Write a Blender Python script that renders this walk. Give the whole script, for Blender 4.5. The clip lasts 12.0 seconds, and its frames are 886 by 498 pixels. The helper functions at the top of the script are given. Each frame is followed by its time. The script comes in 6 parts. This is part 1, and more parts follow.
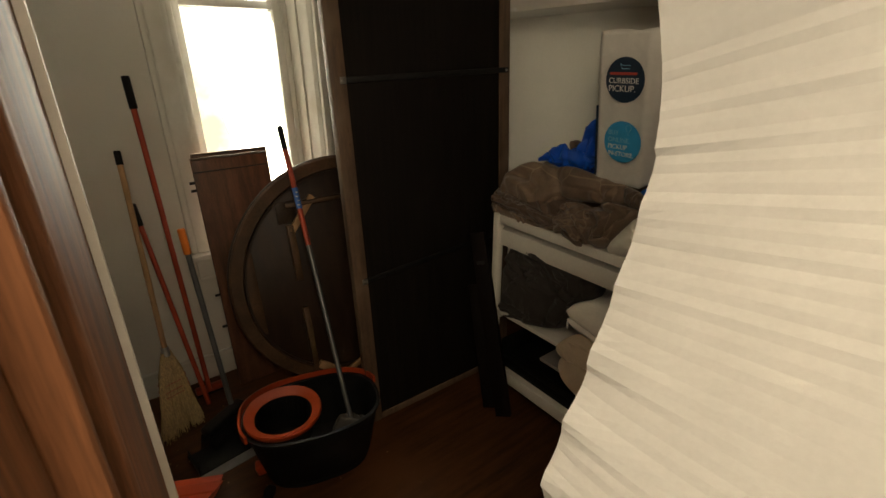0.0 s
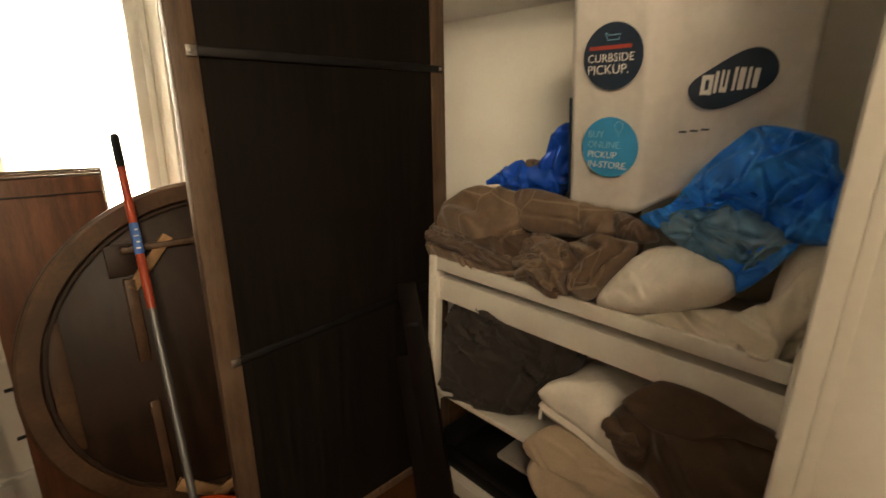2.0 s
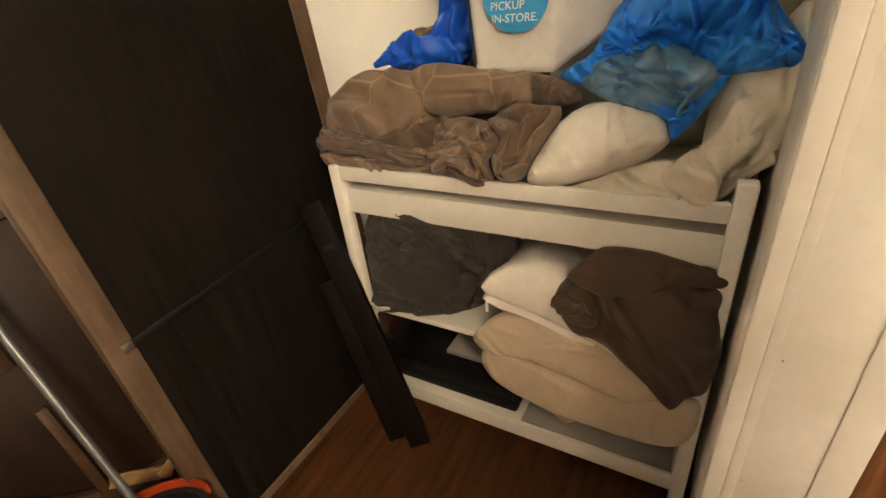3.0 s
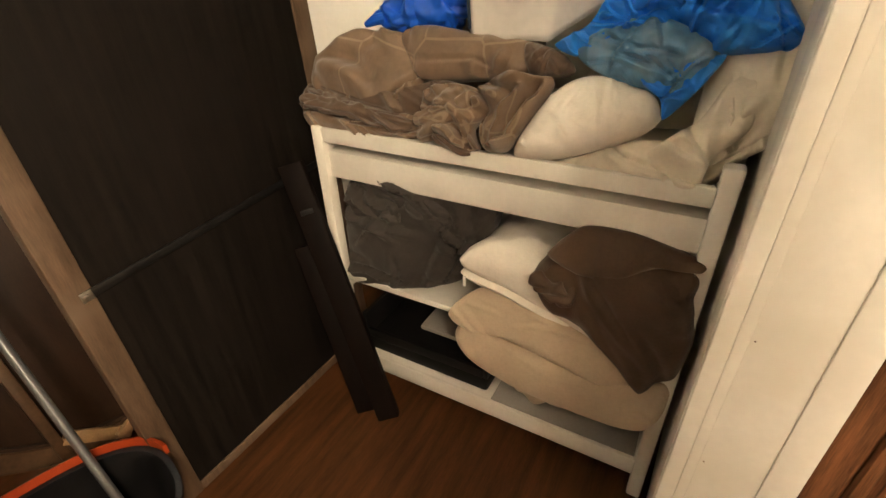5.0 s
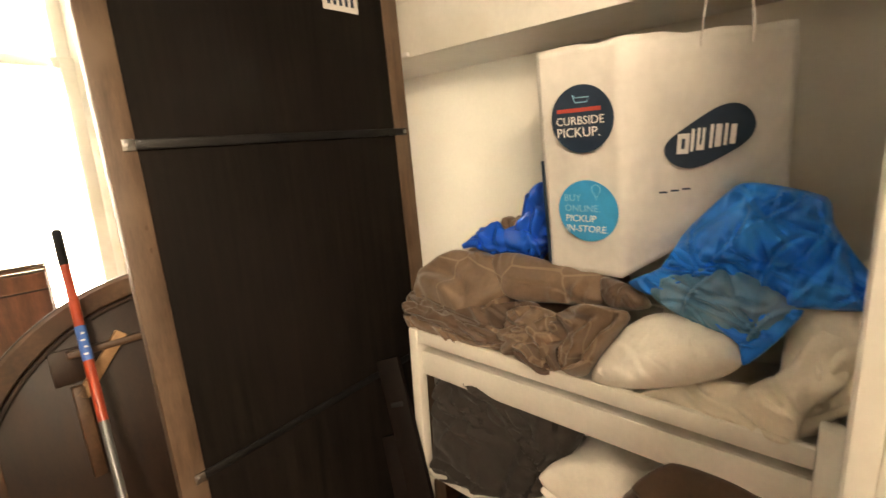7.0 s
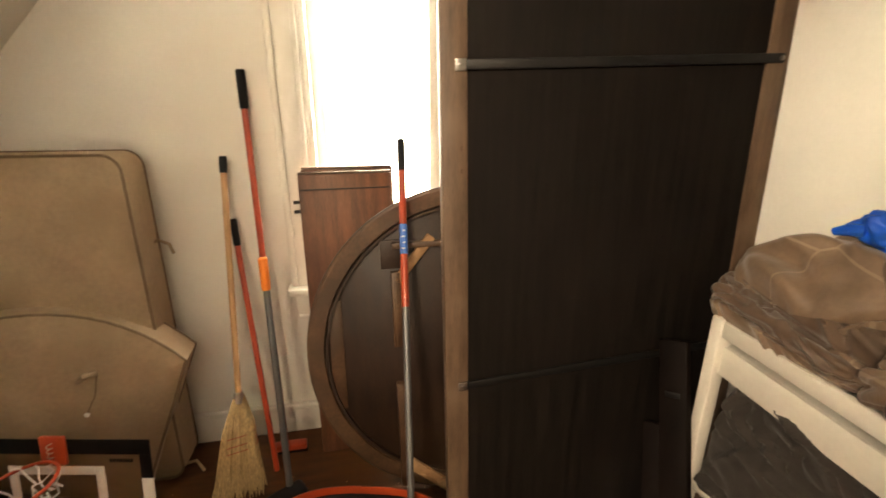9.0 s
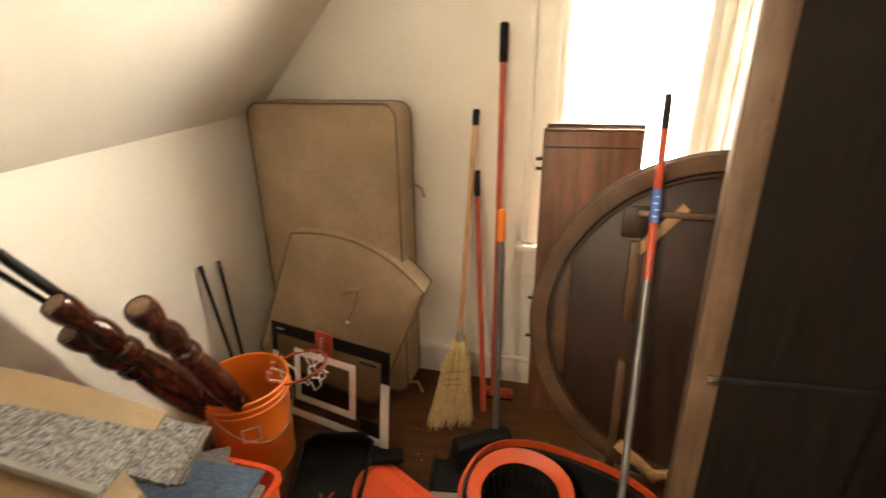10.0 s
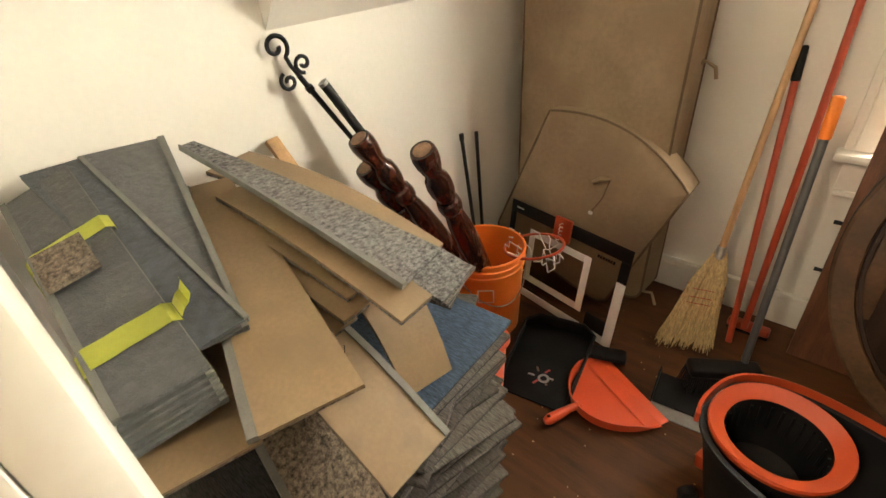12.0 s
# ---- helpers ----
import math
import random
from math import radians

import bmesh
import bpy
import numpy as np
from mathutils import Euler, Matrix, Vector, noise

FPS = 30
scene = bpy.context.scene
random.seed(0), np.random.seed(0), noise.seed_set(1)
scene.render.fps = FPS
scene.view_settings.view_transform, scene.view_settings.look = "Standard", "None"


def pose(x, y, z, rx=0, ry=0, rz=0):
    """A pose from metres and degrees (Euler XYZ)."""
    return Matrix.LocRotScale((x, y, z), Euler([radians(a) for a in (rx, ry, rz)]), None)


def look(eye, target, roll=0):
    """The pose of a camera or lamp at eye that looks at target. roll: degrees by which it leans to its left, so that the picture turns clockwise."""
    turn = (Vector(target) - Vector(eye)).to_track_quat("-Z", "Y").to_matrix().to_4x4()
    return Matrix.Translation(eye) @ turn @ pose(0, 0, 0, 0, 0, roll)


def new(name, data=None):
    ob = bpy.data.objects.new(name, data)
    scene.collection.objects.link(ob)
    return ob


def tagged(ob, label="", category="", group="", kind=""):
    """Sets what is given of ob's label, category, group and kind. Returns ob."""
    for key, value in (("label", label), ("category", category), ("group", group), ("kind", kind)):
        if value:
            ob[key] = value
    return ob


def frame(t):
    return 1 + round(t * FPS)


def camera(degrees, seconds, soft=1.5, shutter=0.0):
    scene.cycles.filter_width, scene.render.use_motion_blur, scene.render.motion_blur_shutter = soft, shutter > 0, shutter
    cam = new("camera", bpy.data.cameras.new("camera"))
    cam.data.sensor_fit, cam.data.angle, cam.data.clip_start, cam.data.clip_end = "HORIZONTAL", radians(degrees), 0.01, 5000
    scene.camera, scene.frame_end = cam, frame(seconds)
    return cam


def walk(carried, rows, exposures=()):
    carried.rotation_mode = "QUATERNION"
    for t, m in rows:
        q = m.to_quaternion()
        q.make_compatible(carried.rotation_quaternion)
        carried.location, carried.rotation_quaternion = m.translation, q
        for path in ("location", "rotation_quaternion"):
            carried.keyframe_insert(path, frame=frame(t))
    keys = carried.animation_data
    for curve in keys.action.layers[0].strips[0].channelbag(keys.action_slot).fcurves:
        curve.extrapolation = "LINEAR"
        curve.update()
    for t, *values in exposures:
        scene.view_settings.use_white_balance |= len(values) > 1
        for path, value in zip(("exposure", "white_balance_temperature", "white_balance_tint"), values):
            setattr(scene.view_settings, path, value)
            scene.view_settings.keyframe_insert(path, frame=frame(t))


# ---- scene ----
cam = camera(87.5, 12.0, shutter=0.3)
METRES, EYE, TILT, LEAN, TURN = 1.71, 1.58, -22.33, 0.37, -37.0
ROWS = [
    (0.0, 0.0, 0.0, 0.0, 0.0, 0.0, 0.0),
    (0.04, 0.0, 0.0015, 0.0008, -0.08, 0.02, 0.03),
    (0.5, -0.0126, 0.0943, 0.0469, -5.45, 1.08, 2.01),
    (1.0, 0.0079, 0.2171, 0.0664, -13.1, 4.26, 6.26),
    (1.5, 0.0459, 0.304, 0.0384, -14.71, 3.43, 3.89),
    (2.0, 0.0323, 0.3367, 0.0073, -8.13, 6.4, 1.78),
    (2.5, 0.005, 0.3937, 0.0109, -10.46, -2.91, 8.84),
    (3.0, 0.0292, 0.4297, 0.0281, -20.59, -8.61, 14.32),
    (5.0, 0.0328, 0.4397, 0.0026, -22.01, -10.57, 10.12),
    (5.5, 0.0384, 0.4223, 0.0162, -19.94, -3.45, 10.71),
    (6.0, 0.0407, 0.4013, 0.0246, -15.82, 2.99, 10.77),
    (6.5, 0.0515, 0.3707, 0.0586, -14.88, 8.43, 10.06),
    (8.5, 0.0655, 0.4455, 0.1229, 18.55, 4.58, -6.76),
    (9.0, 0.0425, 0.4471, 0.1092, 23.96, 1.11, -9.89),
    (9.5, 0.0115, 0.4333, 0.096, 34.58, -2.86, -13.12),
    (10.0, -0.0191, 0.4247, 0.0744, 49.38, -8.63, -16.39),
    (10.5, -0.0449, 0.4073, 0.0532, 63.07, -13.68, -17.64),
    (11.0, -0.0663, 0.4018, 0.0257, 72.12, -21.43, -17.39),
    (11.5, -0.0705, 0.3951, 0.0038, 78.16, -27.12, -17.85),
    (12.0, -0.0599, 0.3872, -0.0167, 77.97, -28.06, -17.94),
]
EXPOSURES = [(0.0, 0.47, 6400, 7), (0.6, 0.62, 6750, 11), (1.0, 0.86, 6900, 12), (1.5, 1.27, 6900, 12), (2.0, 1.68, 6900, 13), (2.5, 2.08, 6700, 13), (3.0, 2.66, 6600, 12), (5.0, 2.85, 6600, 12), (6.5, 2.87, 6650, 13),
             (8.5, 2.62, 6700, 13), (9.5, 2.86, 6700, 12), (10.5, 2.78, 6800, 15), (11.0, 2.68, 6750, 14), (11.5, 2.68, 6450, 11), (12.0, 2.70, 6350, 10)]
walk(cam, [(t, pose(0, 0, EYE, TILT, LEAN, TURN) @ pose(METRES * x, METRES * y, METRES * z, 90 + pitch, roll, yaw)) for t, x, y, z, yaw, pitch, roll in ROWS], EXPOSURES)

# ---- world and lights ----
world = bpy.data.worlds.new("sky")
scene.world = world
world.use_nodes = True
wn = world.node_tree.nodes
sky = wn.new("ShaderNodeTexSky")
sky.sky_type, sky.sun_disc = "NISHITA", False
sky.sun_elevation, sky.sun_rotation = radians(47), radians(210)
wn["Background"].inputs["Strength"].default_value = 0.1
world.node_tree.links.new(sky.outputs["Color"], wn["Background"].inputs["Color"])


def area_lamp(name, where, target, size_x, size_y, watts, colour):
    data = bpy.data.lights.new(name, "AREA")
    data.shape, data.size, data.size_y, data.energy, data.color = "RECTANGLE", size_x, size_y, watts, colour
    ob = new(name, data)
    ob.matrix_world = look(where, target)
    return ob


SUN = bpy.data.lights.new("sun", "SUN")
SUN.energy, SUN.angle, SUN.color = 2.0, radians(0.5), (1.0, 0.93, 0.82)
new("sun", SUN).matrix_world = look((0, 0, 9), (0.35, 0.6, 9 - 0.75))
area_lamp("window_daylight", (0.75, 2.74, 1.5), (-0.75, 1.55, 0.9), 0.5, 1.4, 15.5, (1.0, 0.91, 0.74))
area_lamp("hall_lamp", (-0.22, -0.45, 2.08), (0.4, 0.2, 0.9), 0.6, 0.6, 14.5, (1.0, 0.79, 0.55))

# ---- building helpers ----
ORIGIN = {}


def thing(name, at, label, category, group="", kind=""):
    """An empty at the base of a thing; its parts are built in world places."""
    ob = new(name)
    ob.location = at
    ob.empty_display_size = 0.05
    ORIGIN[ob] = Vector(at)
    return tagged(ob, label, category, group, kind)


def finish(bm, smooth, angle=0.6):
    bmesh.ops.recalc_face_normals(bm, faces=bm.faces)
    for f in bm.faces:
        f.smooth = smooth
    if smooth:
        for e in bm.edges:
            if len(e.link_faces) == 2 and e.calc_face_angle(0) > angle:
                e.smooth = False


def part(name, bm, material, parent, label="", smooth=True, recalc=True):
    """Links a bmesh, built in world places, as one mesh under a thing or a part."""
    if recalc:
        finish(bm, smooth)
    bmesh.ops.translate(bm, verts=bm.verts, vec=-ORIGIN[parent])
    me = bpy.data.meshes.new(name)
    bm.to_mesh(me)
    bm.free()
    me.materials.append(material)
    ob = new(name, me)
    ob.parent = parent
    ORIGIN[ob] = ORIGIN[parent]
    if label:
        ob["label"] = label
    return ob


def single(name, bm, material, label, category, group="", kind="", smooth=True, at=None):
    """A thing that is one mesh."""
    finish(bm, smooth)
    base = Vector(at) if at else Vector((sum(v.co.x for v in bm.verts) / len(bm.verts), sum(v.co.y for v in bm.verts) / len(bm.verts), min(v.co.z for v in bm.verts)))
    bmesh.ops.translate(bm, verts=bm.verts, vec=-base)
    me = bpy.data.meshes.new(name)
    bm.to_mesh(me)
    bm.free()
    me.materials.append(material)
    ob = new(name, me)
    ob.location = base
    ORIGIN[ob] = base
    return tagged(ob, label, category, group, kind)


def box(x0, x1, y0, y1, z0, z1, bevel=0.0, bm=None, m=None, seg=2):
    """A box between two corners, its edges rounded, moved by m."""
    out = bm or bmesh.new()
    tmp = bmesh.new()
    bmesh.ops.create_cube(tmp, size=1.0)
    for v in tmp.verts:
        v.co = Vector((x0 + (v.co.x + 0.5) * (x1 - x0), y0 + (v.co.y + 0.5) * (y1 - y0), z0 + (v.co.z + 0.5) * (z1 - z0)))
    if bevel:
        bmesh.ops.bevel(tmp, geom=tmp.edges[:], offset=bevel, segments=seg, profile=0.5, affect="EDGES")
    if m is not None:
        bmesh.ops.transform(tmp, matrix=m, verts=tmp.verts)
    me = bpy.data.meshes.new("tmp")
    tmp.to_mesh(me)
    tmp.free()
    out.from_mesh(me)
    bpy.data.meshes.remove(me)
    return out


def tube(points, radius, seg=12, bm=None, caps=True):
    """A round bar along points; radius: one number or one a point."""
    out = bm or bmesh.new()
    pts = [Vector(p) for p in points]
    rad = list(radius) if isinstance(radius, (list, tuple)) else [radius] * len(pts)
    rings = []
    side = None
    for i, p in enumerate(pts):
        way = (pts[min(i + 1, len(pts) - 1)] - pts[max(i - 1, 0)]).normalized()
        if side is None:
            side = way.orthogonal().normalized()
        side = (side - way * side.dot(way)).normalized()
        up = way.cross(side)
        rings.append([out.verts.new(p + rad[i] * (math.cos(a) * side + math.sin(a) * up)) for a in (2 * math.pi * k / seg for k in range(seg))])
    for a, b in zip(rings, rings[1:]):
        for k in range(seg):
            out.faces.new((a[k], a[(k + 1) % seg], b[(k + 1) % seg], b[k]))
    if caps:
        out.faces.new(rings[0][::-1])
        out.faces.new(rings[-1])
    return out


def lathe(profile, seg=32, m=None, bm=None, sx=1.0, sy=1.0, close=False):
    """A turned body from (radius, height) pairs, about z, then moved by m."""
    out = bm or bmesh.new()
    rings = []
    for r, z in profile:
        ring = [Vector((sx * r * math.cos(2 * math.pi * k / seg), sy * r * math.sin(2 * math.pi * k / seg), z)) for k in range(seg)]
        rings.append([out.verts.new(m @ v if m is not None else v) for v in ring])
    pairs = list(zip(rings, rings[1:])) + ([(rings[-1], rings[0])] if close else [])
    for a, b in pairs:
        for k in range(seg):
            out.faces.new((a[k], a[(k + 1) % seg], b[(k + 1) % seg], b[k]))
    if not close:
        for ring, r in ((rings[0], profile[0][0]), (rings[-1], profile[-1][0])):
            if r > 0.0005:
                out.faces.new(ring)
    return out


def prism(outline, depth, m, bm=None, bevel=0.0):
    """A flat plate with the given outline in its own x-y plane and a depth along z, moved by m."""
    out = bm or bmesh.new()
    tmp = bmesh.new()
    low = [tmp.verts.new((x, y, 0)) for x, y in outline]
    top = [tmp.verts.new((x, y, depth)) for x, y in outline]
    tmp.faces.new(low[::-1])
    tmp.faces.new(top)
    n = len(outline)
    for k in range(n):
        tmp.faces.new((low[k], low[(k + 1) % n], top[(k + 1) % n], top[k]))
    if bevel:
        rim = [e for e in tmp.edges if abs(e.verts[0].co.z - e.verts[1].co.z) < 1e-6]
        bmesh.ops.bevel(tmp, geom=rim, offset=bevel, segments=2, profile=0.5, affect="EDGES")
    bmesh.ops.transform(tmp, matrix=m, verts=tmp.verts)
    me = bpy.data.meshes.new("tmp")
    tmp.to_mesh(me)
    tmp.free()
    out.from_mesh(me)
    bpy.data.meshes.remove(me)
    return out


def soft_body(size, m, seed=1, amp=0.02, freq=4.0, power=3.0, cuts=30, floor=None, folds=(26, 0.010, 0.016), lean=None, bm=None):
    """A soft body: a rounded box, puffed unevenly and crossed by finite creases and ridges.
    power: how boxy; folds: count, height, width; lean: the direction that most folds run across."""
    out = bm or bmesh.new()
    tmp = bmesh.new()
    bmesh.ops.create_cube(tmp, size=2.0)
    bmesh.ops.subdivide_edges(tmp, edges=tmp.edges[:], cuts=cuts, use_grid_fill=True)
    tmp.verts.ensure_lookup_table()
    c = np.array([v.co[:] for v in tmp.verts])
    half = np.array(size)
    c /= (np.abs(c) ** power).sum(1, keepdims=True) ** (1 / power)
    p = c * half
    n = c * np.abs(c) ** (power - 2) / half
    n /= np.linalg.norm(n, axis=1, keepdims=True)
    rng = np.random.RandomState(seed)
    low = np.array([noise.noise(Vector(q) * freq + Vector((seed * 7.3, seed * 3.1, seed * 5.7))) for q in p])
    low2 = np.array([noise.noise(Vector(q) * freq * 2.3 + Vector((seed * 1.3, seed * 8.1, 4.0))) for q in p])
    h = amp * (1.6 * np.abs(low) + 0.7 * low2 - 0.3)
    count, high, wide = folds
    reach = float(np.linalg.norm(half))
    for k in range(count):
        d = rng.normal(size=3)
        if lean is not None and rng.rand() < 0.75:
            d = np.array(lean, float) + 0.35 * d
        d /= np.linalg.norm(d)
        t = np.cross(d, rng.normal(size=3))
        t /= np.linalg.norm(t)
        s = p @ d - rng.uniform(-0.9, 0.9) * float(np.abs(half @ np.abs(d))) + 0.22 * reach * np.sin((p @ t) * rng.uniform(1.2, 3.0) / reach + rng.uniform(0, 6.3))
        w = wide * rng.uniform(0.6, 1.6)
        mask = np.clip(0.25 + np.sin((p @ t) * rng.uniform(1.5, 3.2) / reach + rng.uniform(0, 6.3)), 0, 1)
        h += high * rng.uniform(0.5, 1.2) * mask * (np.exp(-(s / w) ** 2) - 0.75 * np.exp(-((s - 1.5 * w) / (0.8 * w)) ** 2))
    p = p + n * h[:, None]
    for v, q in zip(tmp.verts, p):
        v.co = q
    bmesh.ops.transform(tmp, matrix=m, verts=tmp.verts)
    if floor is not None:
        for v in tmp.verts:
            if v.co.z < floor:
                v.co.z = floor + 0.02 * (v.co.z - floor)
    me = bpy.data.meshes.new("tmp")
    tmp.to_mesh(me)
    tmp.free()
    out.from_mesh(me)
    bpy.data.meshes.remove(me)
    return out


def leaning(x0, z0, lean):
    """A plane facing the doorway: x runs south, y up its slope, z out towards the room."""
    s, c = math.sin(radians(lean)), math.cos(radians(lean))
    return Matrix(((0, s, -c, x0), (-1, 0, 0, 0), (0, c, s, z0), (0, 0, 0, 1)))


def padded(m, outline, front, back, seed=1, folds=(16, 0.006, 0.012), lean=None, power=2.4, amp=0.006, freq=9.0, sharp=0.0, rings=26, count=150, quilt=0.0):
    """A filled cloth body from a loose outline: rounded in the middle, thin and soft at its seam, with creases.
    front, back: how far it swells on either side; sharp: how pointed the corners stay; quilt: depth of sewn lines."""
    pts = [np.array(p) for p in outline]
    n = len(pts)
    loop = []
    for k in range(n):
        p0, p1, p2, p3 = (pts[(k + j - 1) % n] for j in range(4))
        steps = max(3, int(count / n))
        for j in range(steps):
            t = j / steps
            curve = 0.5 * (2 * p1 + (p2 - p0) * t + (2 * p0 - 5 * p1 + 4 * p2 - p3) * t * t + (3 * p1 - p0 - 3 * p2 + p3) * t ** 3)
            loop.append(curve * (1 - sharp) + (p1 + (p2 - p1) * t) * sharp)
    loop = np.array(loop)
    c = loop.mean(0)
    rng = np.random.RandomState(seed)
    size = float(np.abs(loop - c).max())
    lines = []
    for k in range(folds[0]):
        a = rng.uniform(0, math.pi) if lean is None or rng.rand() > 0.75 else radians(lean) + rng.normal() * 0.35
        lines.append((math.cos(a), math.sin(a), rng.uniform(-1, 1) * size, rng.uniform(0.05, 0.25) * size, rng.uniform(1.0, 3.5) / size, rng.uniform(0, 6.3), folds[1] * rng.uniform(0.4, 1.2), folds[2] * rng.uniform(0.5, 1.5), rng.uniform(0, 6.3)))

    def relief(x, y):
        h = amp * noise.noise(Vector((x * freq, y * freq, seed * 3.7))) + 0.5 * amp * noise.noise(Vector((x * freq * 2.6, y * freq * 2.6, seed * 1.9)))
        for ca, sa, off, bow, k, ph, high, wide, ph2 in lines:
            along = -sa * (x - c[0]) + ca * (y - c[1])
            d = ca * (x - c[0]) + sa * (y - c[1]) - off + bow * math.sin(along * k + ph)
            gate = min(1.0, max(0.0, 0.3 + math.sin(along * k * 1.3 + ph2)))
            h += high * gate * (math.exp(-(d / wide) ** 2) - 0.8 * math.exp(-((d - 1.4 * wide) / (0.7 * wide)) ** 2))
        if quilt:
            q = abs(math.sin(y * 26 + 2.2 * noise.noise(Vector((x * 6, y * 6, seed)))))
            h -= quilt * math.exp(-(q / 0.22) ** 2)
        return h

    bm = bmesh.new()
    faces = []
    for sgn, deep in ((1, front), (-1, back)):
        shells = []
        for i in range(rings + 1):
            r = 1 - i / (rings + 1)
            rise = (1 - r ** power) ** (1 / 1.9)
            ring = []
            for x, y in loop:
                px, py = c[0] + (x - c[0]) * r, c[1] + (y - c[1]) * r
                h = relief(px, py) * min(1.0, i / 3) if sgn > 0 else 0.0
                ring.append(bm.verts.new(m @ Vector((px, py, sgn * deep * rise + h))))
            shells.append(ring)
        top = bm.verts.new(m @ Vector((c[0], c[1], sgn * deep + (relief(c[0], c[1]) if sgn > 0 else 0))))
        for a, b in zip(shells, shells[1:]):
            for k in range(len(a)):
                bm.faces.new((a[k], a[(k + 1) % len(a)], b[(k + 1) % len(a)], b[k]))
        last = shells[-1]
        for k in range(len(last)):
            bm.faces.new((last[k], last[(k + 1) % len(last)], top))
        faces.append(shells[0])
    bmesh.ops.remove_doubles(bm, verts=faces[0] + faces[1], dist=0.0002)
    return bm


def words(text, size, m, material, parent, name="lettering", extrude=0.0003, align="LEFT", shear=0.0):
    """Lettering in the built-in font, as a mesh part."""
    cu = bpy.data.curves.new("text", "FONT")
    cu.body, cu.size, cu.extrude, cu.align_x, cu.shear = text, size, extrude, align, shear
    cu.resolution_u = 3
    ob = bpy.data.objects.new("text", cu)
    me = bpy.data.meshes.new_from_object(ob)
    bpy.data.objects.remove(ob)
    bpy.data.curves.remove(cu)
    bm = bmesh.new()
    bm.from_mesh(me)
    bpy.data.meshes.remove(me)
    bmesh.ops.transform(bm, matrix=m, verts=bm.verts)
    return part(name, bm, material, parent, smooth=False, recalc=False)


def bar_between(a, b, width, thick, roll_to=(0, 0, 1)):
    """The pose of a bar whose x runs from a to b and whose z faces roll_to."""
    a, b = Vector(a), Vector(b)
    x = (b - a).normalized()
    z = Vector(roll_to)
    z = (z - x * z.dot(x)).normalized()
    y = z.cross(x)
    m = Matrix((x, y, z)).transposed().to_4x4()
    m.translation = a
    return m, (b - a).length


# ---- materials ----
def material(name, base, rough=0.6, spread=0.12, scale=8.0, bump=0.1, fine=120.0, metal=0.0, stretch=(1, 1, 1), tint=None, mix_scale=2.0, sheen=0.0, coat=0.0, spec=0.5, per_object=0.0, translucent=0.0, alpha=None):
    """A surface with variation at two scales, in metres: broad stains and fine grain, and a fine relief."""
    mt = bpy.data.materials.new(name)
    mt.use_nodes = True
    nt = mt.node_tree
    b = nt.nodes["Principled BSDF"]
    b.inputs["Roughness"].default_value, b.inputs["Metallic"].default_value = rough, metal
    b.inputs["Specular IOR Level"].default_value = spec
    b.inputs["Sheen Weight"].default_value, b.inputs["Coat Weight"].default_value = sheen, coat
    co = nt.nodes.new("ShaderNodeTexCoord")
    mp = nt.nodes.new("ShaderNodeMapping")
    mp.inputs["Scale"].default_value = stretch
    nt.links.new(co.outputs["Object"], mp.inputs["Vector"])
    n1 = nt.nodes.new("ShaderNodeTexNoise")
    n1.inputs["Scale"].default_value, n1.inputs["Detail"].default_value = scale, 5.0
    n2 = nt.nodes.new("ShaderNodeTexNoise")
    n2.inputs["Scale"].default_value, n2.inputs["Detail"].default_value = fine, 3.0
    n3 = nt.nodes.new("ShaderNodeTexNoise")
    n3.inputs["Scale"].default_value, n3.inputs["Detail"].default_value = mix_scale, 3.0
    for n in (n1, n2):
        nt.links.new(mp.outputs["Vector"], n.inputs["Vector"])
    nt.links.new(co.outputs["Object"], n3.inputs["Vector"])
    add = nt.nodes.new("ShaderNodeMath")
    add.operation = "MULTIPLY_ADD"
    add.inputs[1].default_value = 0.45
    nt.links.new(n2.outputs["Fac"], add.inputs[0])
    nt.links.new(n1.outputs["Fac"], add.inputs[2])
    ramp = nt.nodes.new("ShaderNodeValToRGB")
    lo = [max(0.0, c * (1 - 2.2 * spread)) for c in base]
    hi = [min(1.0, c * (1 + 1.6 * spread)) for c in base]
    ramp.color_ramp.elements[0].position, ramp.color_ramp.elements[1].position = 0.45, 1.0
    ramp.color_ramp.elements[0].color, ramp.color_ramp.elements[1].color = (*lo, 1), (*hi, 1)
    nt.links.new(add.outputs[0], ramp.inputs["Fac"])
    colour = ramp.outputs["Color"]
    if tint:
        mix = nt.nodes.new("ShaderNodeMix")
        mix.data_type = "RGBA"
        r2 = nt.nodes.new("ShaderNodeValToRGB")
        r2.color_ramp.elements[0].position, r2.color_ramp.elements[1].position = 0.48, 0.68
        nt.links.new(n3.outputs["Fac"], r2.inputs["Fac"])
        nt.links.new(r2.outputs["Color"], mix.inputs["Factor"])
        nt.links.new(colour, mix.inputs["A"])
        mix.inputs["B"].default_value = (*tint, 1)
        colour = mix.outputs["Result"]
    if per_object:
        info = nt.nodes.new("ShaderNodeObjectInfo")
        hsv = nt.nodes.new("ShaderNodeHueSaturation")
        rng = nt.nodes.new("ShaderNodeMapRange")
        rng.inputs["To Min"].default_value, rng.inputs["To Max"].default_value = 1 - per_object, 1 + per_object
        nt.links.new(info.outputs["Random"], rng.inputs["Value"])
        nt.links.new(rng.outputs["Result"], hsv.inputs["Value"])
        nt.links.new(colour, hsv.inputs["Color"])
        colour = hsv.outputs["Color"]
    nt.links.new(colour, b.inputs["Base Color"])
    rr = nt.nodes.new("ShaderNodeMapRange")
